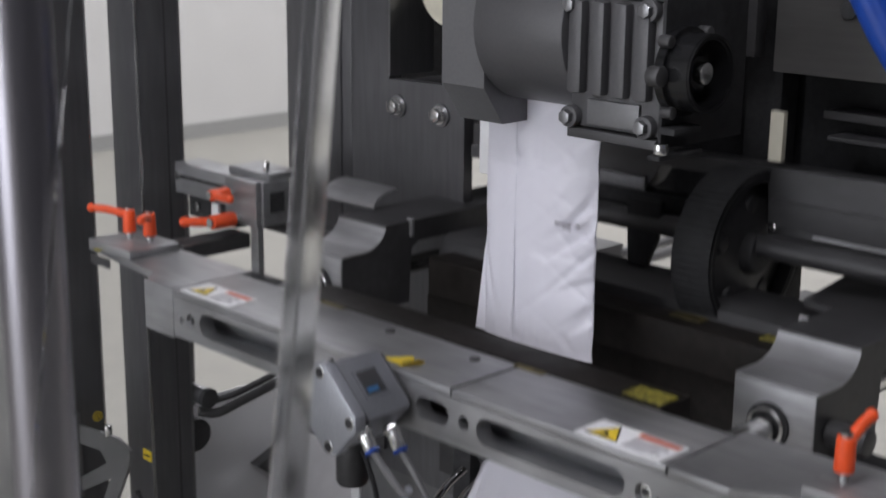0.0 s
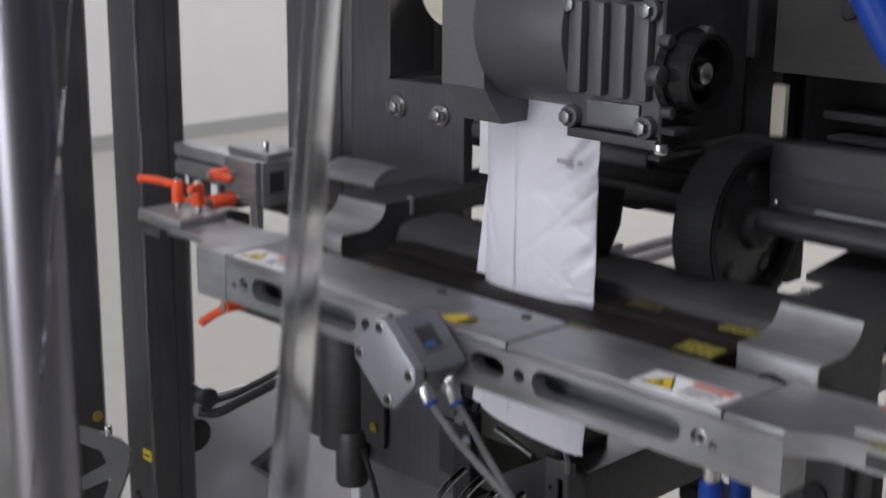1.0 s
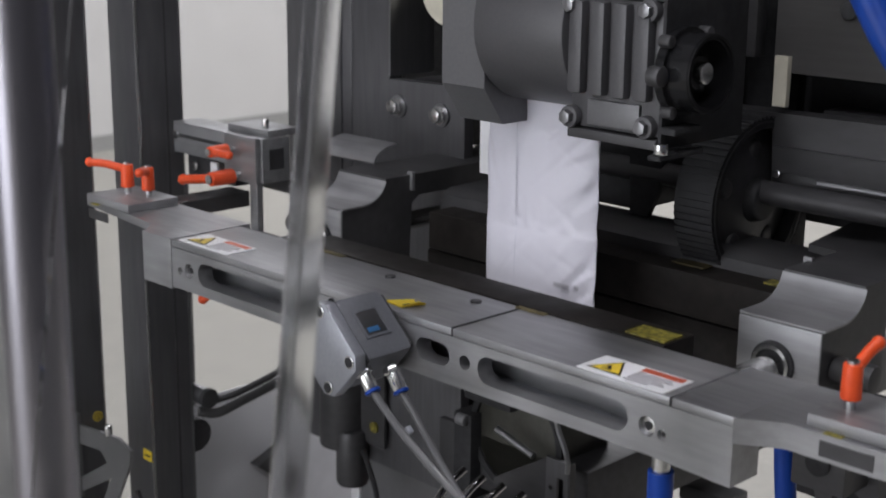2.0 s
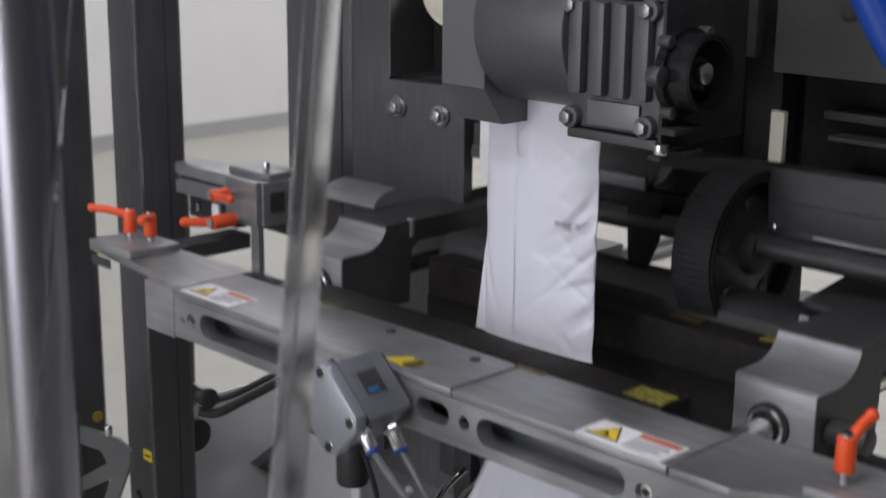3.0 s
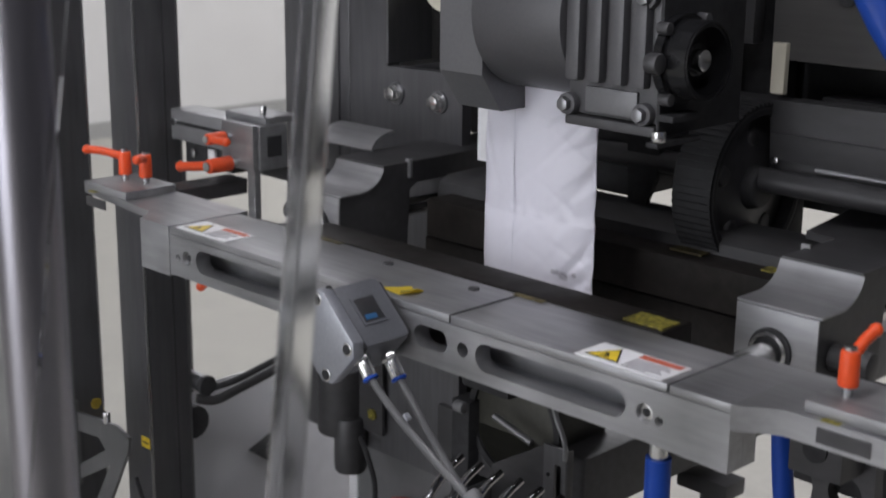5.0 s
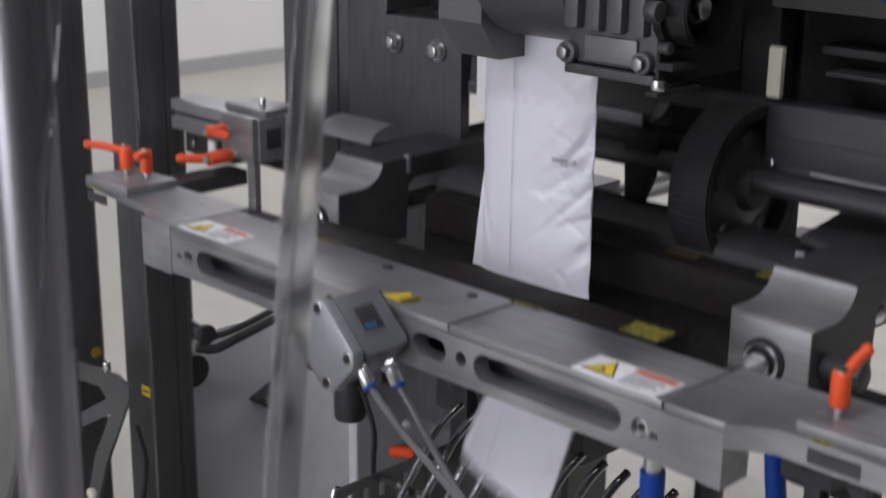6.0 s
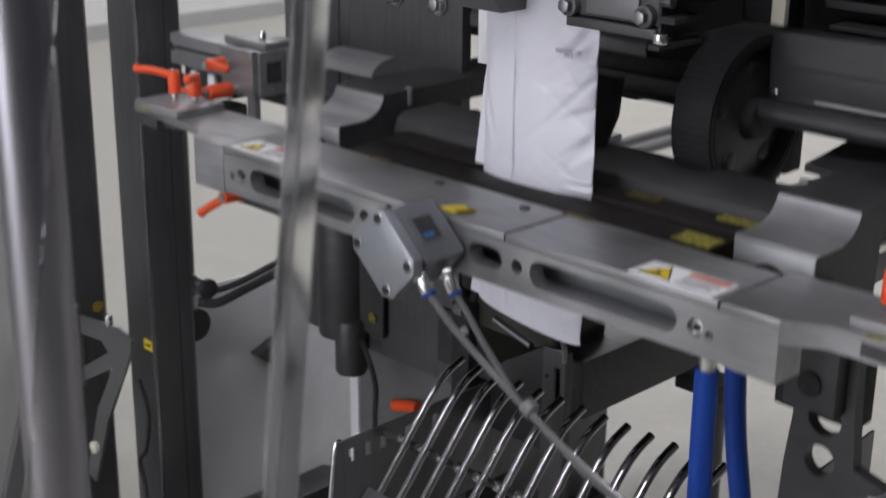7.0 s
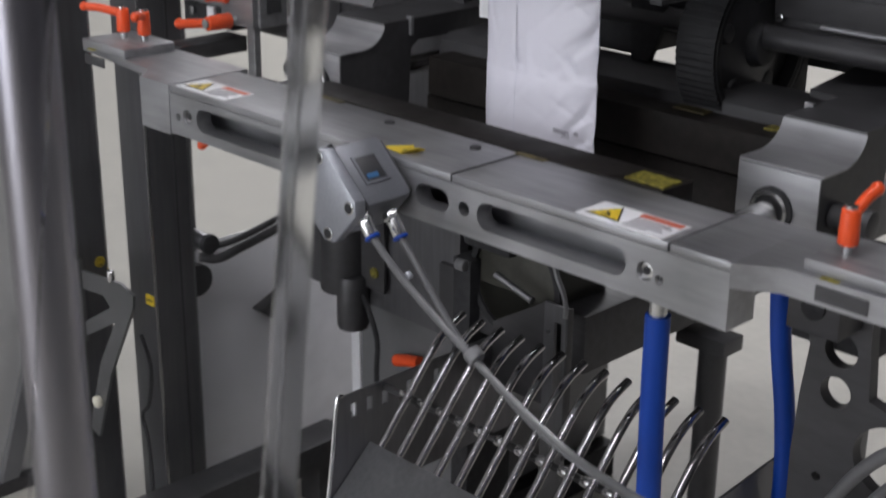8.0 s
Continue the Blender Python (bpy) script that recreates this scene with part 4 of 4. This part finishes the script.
# ---- chute of bent rods under the jaws ----
def chute():
    ch = thing("rod_chute", "discharge chute of bent steel rods between dark side plates", "chute", (0, 0, 0))
    low = (-0.100, 0.510)
    path = [low, (-0.055, 0.5625), (-0.008, 0.618), (0.018, 0.645), (0.042, 0.662), (0.072, 0.674)]
    one = part("bent_rod", grown(bent, [(0, y, z - 0.011) for y, z in path], 0.0064, 14, 5), ROD, ch)
    one.location.x = -0.194
    for i in range(1, 13):
        ob = new("bent_rod", one.data)
        ob.parent, ob.location.x = ch, -0.194 + 0.040 * i
    part("cross_shaft", grown(rod, (-0.262, -0.030, 0.551), (0.340, -0.030, 0.551), 0.006, 14), DARK, ch)
    ring = part("collar", grown(rod, (-0.010, -0.030, 0.551), (0.010, -0.030, 0.551), 0.0080, 16, None, 0.001), BRIGHT, ch, "bright collar on the shaft")
    ring.location.x = -0.214
    for i in range(1, 14):
        ob = new("collar", ring.data)
        ob.parent, ob.location.x = ch, -0.214 + 0.040 * i
    side = [(-0.152, 0.38), (-0.126, 0.556), (-0.120, 0.563), (0.40, 0.563), (0.40, 0.38)]
    slots = []
    for y in (-0.096, -0.063, -0.032, 0.02, 0.08):
        slots.append([(y - 0.006, 0.522), (y + 0.006, 0.522), (y + 0.006, 0.546), (y - 0.006, 0.546)])
    part("side_plate", grown(plate, side, slots, -0.2635, -0.2595, "x"), FRAME, ch, "dark side plate with small slots")
    part("plate_rim", grown(bent, [(-0.2615, -0.154, 0.36), (-0.2615, -0.140, 0.46), (-0.2615, -0.128, 0.556), (-0.2615, -0.116, 0.5645)], 0.0032, 8, 5), BRIGHT, ch)
    part("side_plate", grown(plate, [(-0.20, 0.30), (-0.14, 0.57), (-0.08, 0.600), (0.0, 0.604), (0.36, 0.636), (0.36, 0.38)], [], 0.338, 0.342, "x"), FRAME, ch)
    tray = [(-0.065, 0.470), (-0.12, 0.420), (-0.32, 0.255), (-0.32, 0.249), (-0.12, 0.414), (-0.065, 0.464)]
    part("tray", grown(plate, tray, [], -0.258, 0.337, "x"), STEEL, ch, "dark steel slide under the rods")
    for x, y in ((-0.2615, 0.36), (0.34, -0.13)):
        part("chute_leg", grown(box, x - 0.012, x + 0.012, y, y + 0.036, 0.0, 0.3798 if y > 0 else 0.54, 0.003), FRAME, ch)
    brk = thing("slotted_bracket", "dark upright steel bracket with long slots", "bracket", (-0.118, 0.20, 0.0))
    part("plate", grown(plate, [(-0.024, 0.0), (0.022, 0.0), (0.022, 0.664), (-0.024, 0.664)], [slot(-0.018, -0.010, 0.615, 0.0039), [(-0.002, 0.50), (0.012, 0.50), (0.012, 0.635), (-0.002, 0.635)]], 0.0, 0.006, "y"), FRAME, brk)
    part("edge", grown(box, 0.0222, 0.026, -0.002, 0.012, 0.40, 0.664, 0.001), DARK, brk)
    part("gusset", grown(plate, [(-0.024, 0.48), (-0.024, 0.662), (-0.140, 0.590), (-0.140, 0.48)], [], 0.0065, 0.012, "y"), DARK, brk)
    part("hook", grown(bent, [(-0.004, -0.004, 0.735), (0.004, -0.004, 0.712), (0.016, -0.004, 0.690), (0.022, -0.003, 0.668), (0.022, -0.003, 0.650)], 0.0042, 10), STEEL, brk, "bent steel hook")


chute()


def lower_machine():
    base = thing("base_cabinet", "grey painted base cabinet of the machine", "cabinet", (0, 0.35, 0))
    part("grey_panel", grown(box, -0.75, -0.475, 0.0, 0.45, 0.08, 0.84, 0.003), GREYP, base, "mid-grey painted panel")
    part("panel_edge", grown(box, -0.775, -0.7505, -0.004, 0.02, 0.08, 0.50, 0.002), PANEL, base, "pale panel edge")
    part("black_post", grown(box, -0.474, -0.432, -0.01, 0.10, 0.08, 0.90, 0.003), BLACK, base)
    part("plinth", grown(box, -0.74, -0.44, 0.02, 0.44, 0.0, 0.0795), BLACK, base)
    pale = thing("partition", "pale grey painted partition standing on the floor", "partition", (-1.02, 0.26, 0))
    part("sheet", grown(box, 0.0, 0.004, -0.13, 0.46, 0.02, 0.530, 0.001), PANEL, pale)
    part("foot_rail", grown(box, -0.02, 0.02, -0.13, 0.46, 0.0, 0.0195), DARK, pale)
    part("wedge", grown(plate, [(0.28, 0.358), (0.347, 0.386), (0.347, 0.306)], [], 0.0045, 0.03, "x"), DARK, pale, "dark wedge-shaped stop").location.y = -0.26
    side = thing("side_panel", "grey painted sheet panel standing outside the posts", "panel", (-1.27, 0.0, 0))
    part("sheet", grown(box, -0.004, 0.0, -1.2, -0.065, 0.03, 1.05, 0.001), SIDEGREY, side)
    part("foot_rail", grown(box, -0.025, 0.02, -1.2, -0.065, 0.0, 0.0295), DARK, side)
    part("brace", grown(plate, [(-0.196, 0.03), (-0.157, 0.03), (-0.084, 0.26), (-0.078, 0.42), (-0.100, 0.40), (-0.121, 0.26)], [], 0.0005, 0.018, "x"), GREYP, side, "slanted grey brace")
    low = thing("base_rail", "dark steel rail near the floor", "rail", (-0.80, 0.05, 0))
    part("rail", grown(box, -0.04, 0.04, -0.35, 0.28, 0.09, 0.15, 0.006), DARK, low)
    part("rail_leg", grown(box, -0.03, 0.03, -0.32, -0.27, 0.0, 0.0898), DARK, low)
    part("rail_leg", grown(box, -0.03, 0.03, 0.20, 0.25, 0.0, 0.0898), DARK, low)
    unit = thing("small_motor", "dark upright motor with a black cable", "motor", (-0.665, 0.24, 0.0))
    part("body", grown(rod, (0, 0, 0.52), (0, 0, 0.80), 0.048, 28, None, 0.004), DARK, unit)
    part("cap", grown(rod, (0.03, -0.01, 0.45), (0.03, -0.01, 0.56), 0.030, 24, None, 0.01), DARK, unit)
    part("stand", grown(box, -0.03, 0.03, 0.04, 0.109, 0.62, 0.70, 0.003), DARK, unit)
    part("yellow_dot", grown(rod, (0.085, -0.008, 0.575), (0.085, -0.004, 0.575), 0.010, 16), WORN_YELLOW, unit)
    part("dot_plate", grown(box, 0.04, 0.11, -0.004, 0.002, 0.54, 0.80), DARK, unit)
    part("cable", grown(bent, [(0.07, -0.02, 0.53), (0.095, -0.03, 0.515), (0.118, -0.03, 0.46), (0.116, -0.03, 0.40), (0.106, -0.02, 0.34)], 0.005, 10), BLACK, unit, "black cable")
    knob = thing("orange_knob", "orange plastic knob on the base cabinet", "knob", (-0.60, 0.33, 0.36))
    part("grip", grown(bent, [(-0.025, 0, -0.005), (0.0, 0, 0.003), (0.04, 0, 0.012)], 0.012, 14), ORANGE, knob)
    part("stem", grown(rod, (-0.01, 0, 0), (-0.01, 0.0195, 0), 0.006, 10), BRIGHT, knob)
    drum = thing("brush_drum", "olive grey round casting beneath the jaws", "drum", (-0.240, 0.26, 0.655))
    part("disc", grown(rod, (0, -0.02, 0), (0, 0.10, 0), 0.095, 40, None, 0.006), OLIVE, drum)
    part("rim", grown(plate, circle(0, 0, 0.100, 48), [circle(0, 0, 0.088, 48)], -0.026, -0.0205, "y"), BLACK, drum)
    part("top_box", grown(box, -0.085, 0.02, -0.06, 0.02, 0.055, 0.115, 0.008), BLACK, drum)
    part("pin", grown(rod, (-0.010, -0.058, 0.022), (0.070, -0.058, 0.000), 0.006, 12), STEEL, drum)
    part("end_cap", grown(rod, (-0.105, -0.05, 0.012), (-0.085, -0.05, 0.012), 0.010, 16, None, 0.002), GREYP, drum)
    part("arm", grown(box, -0.12, -0.08, -0.045, 0.06, -0.66, 0.02, 0.003), BLACK, drum)
    under = thing("lower_beam", "dark steel beam running back below the jaws", "beam", (0, 0, 0))
    part("beam", grown(box, -0.42, -0.090, 0.24, 1.4, 0.54, 0.64, 0.004), DARK, under)
    part("leg", grown(box, -0.42, -0.36, 0.30, 0.36, 0.0, 0.5395, 0.003), DARK, under)
    foot = thing("levelling_stand", "grey steel levelling stand with a wide head", "stand", (-0.09, 0.62, 0))
    part("head", grown(box, -0.075, 0.030, -0.03, 0.03, 0.465, 0.495, 0.004), CAST, foot)
    part("neck", grown(rod, (-0.012, 0, 0.03), (-0.012, 0, 0.4648), 0.026, 20), CAST, foot)
    part("disc", grown(rod, (-0.012, 0, 0.0), (-0.012, 0, 0.0298), 0.05, 28, 0.045), BLACK, foot)
    loop = thing("grey_cable_loop", "grey flexible conduit hanging below the jaws", "cable", (0, 0, 0))
    part("conduit", grown(bent, [(0.43, -0.03, 0.0), (0.44, -0.03, 0.45), (0.470, -0.03, 0.61), (0.501, -0.03, 0.675), (0.528, -0.03, 0.722), (0.562, -0.03, 0.762), (0.606, -0.03, 0.790), (0.66, -0.03, 0.78), (0.71, 0.02, 0.60), (0.73, 0.06, 0.0)], 0.0085, 14), GREYP, loop)
    part("conduit", grown(bent, [(0.46, -0.01, 0.0), (0.47, -0.01, 0.45), (0.500, -0.01, 0.60), (0.530, -0.01, 0.665), (0.560, -0.01, 0.712), (0.60, -0.01, 0.745), (0.65, -0.01, 0.74), (0.70, 0.04, 0.55), (0.70, 0.08, 0.0)], 0.0065, 12), GREYP, loop)
    for i, (x, y) in enumerate(((-2.40, 3.6), (-2.28, 3.6))):
        r = thing("floor_rail", "thin dark rail lying on the floor", "rail", (x, y, 0.0), "floor rails")
        part("rail", grown(box, -0.02, 0.02, -1.2, 1.4, 0.0, 0.03, 0.003), FRAME, r)


lower_machine()


def left_fittings():
    crank = thing("crank_handle", "dark steel crank handle at the frame post", "crank", (-0.89, 0.09, 0.585))
    part("axle", grown(rod, (-0.10, 0.0, 0.0), (0.0, 0.0, 0.0), 0.017, 20, None, 0.002), STEEL, crank)
    part("axle_end", grown(rod, (0.0005, 0.0, 0.0), (0.014, 0.0, 0.0), 0.0195, 20, None, 0.003), BLACK, crank)
    part("crank_arm", grown(bent, [(-0.010, -0.012, -0.028), (0.006, 0.02, -0.034), (0.010, 0.07, -0.024), (0.012, 0.20, 0.002)], 0.0095, 12), DARK, crank)
    part("arm_bar", grown(bent, [(-0.006, 0.02, -0.014), (0.010, 0.07, -0.004), (0.012, 0.20, 0.022)], 0.0065, 10), DARK, crank)
    part("hub_drop", grown(rod, (-0.073, 0.0, -0.035), (-0.073, 0.0, 0.40), 0.0225, 24, None, 0.004), FRAME, crank, "dark round column")
    arm = thing("steel_arm", "bent stainless support arm with a cut-out", "arm", (-0.85, -0.150, 0.0))
    shape = [(-0.09, 0.580), (0.04, 0.592), (0.078, 0.580), (0.074, 0.555), (-0.015, 0.400), (-0.075, 0.250), (-0.105, 0.258), (-0.050, 0.410), (0.012, 0.510), (-0.09, 0.452), (-0.09, 0.480), (0.000, 0.535), (-0.02, 0.552), (-0.09, 0.545)]
    part("plate", grown(plate, shape, [], 0.0, 0.006, "y"), STEEL, arm)
    part("knob", grown(rod, (0.005, 0.003, 0.586), (0.005, 0.003, 0.606), 0.007, 14, None, 0.001), BRIGHT, arm)
    part("ball", grown(rod, (-0.06, -0.012, 0.330), (-0.06, 0.0, 0.330), 0.012, 18, None, 0.004), IVORY, arm)
    part("mount", grown(box, -0.17, -0.091, -0.004, 0.0058, 0.44, 0.60, 0.002), STEEL, arm)
    cable = thing("black_cable", "thin black cable hanging beside the posts", "cable", (0, 0, 0))
    part("cable", grown(bent, [(-0.90, -0.06, 0.44), (-0.875, -0.06, 0.38), (-0.89, -0.06, 0.30), (-0.915, -0.06, 0.265), (-0.90, -0.06, 0.20), (-0.895, -0.06, 0.0)], 0.004, 8), BLACK, cable)


left_fittings()


def motions():
    times = [i / FPS for i in range(0, 241)]
    walk(FRONT, [(t, pose(0, -gap(t), 0.995 + height(t))) for t in times])
    walk(REAR, [(t, pose(0, gap(t), 1.0 + height(t))) for t in times])
    walk(CARRIAGE, [(t, pose(0, 0.003, 0.997 + height(t))) for t in times])
    walk(ARM, [(t, pose(0, 0.032 * (gap(t) / STROKE - 1), 0.020 * (1 - gap(t) / STROKE))) for t in times])
    for k, bag in BAGS:
        walk(bag, [(t, bag_pose(k, t)) for t in times])
        flap = next(p for p in bag.children if p.name.startswith("corner_flap"))
        walk(flap, [(t, pose(0.020 * (1 - ease((t - 0.24 - CYCLE * k) / 0.12)), 0, 0)) for t in times])


motions()
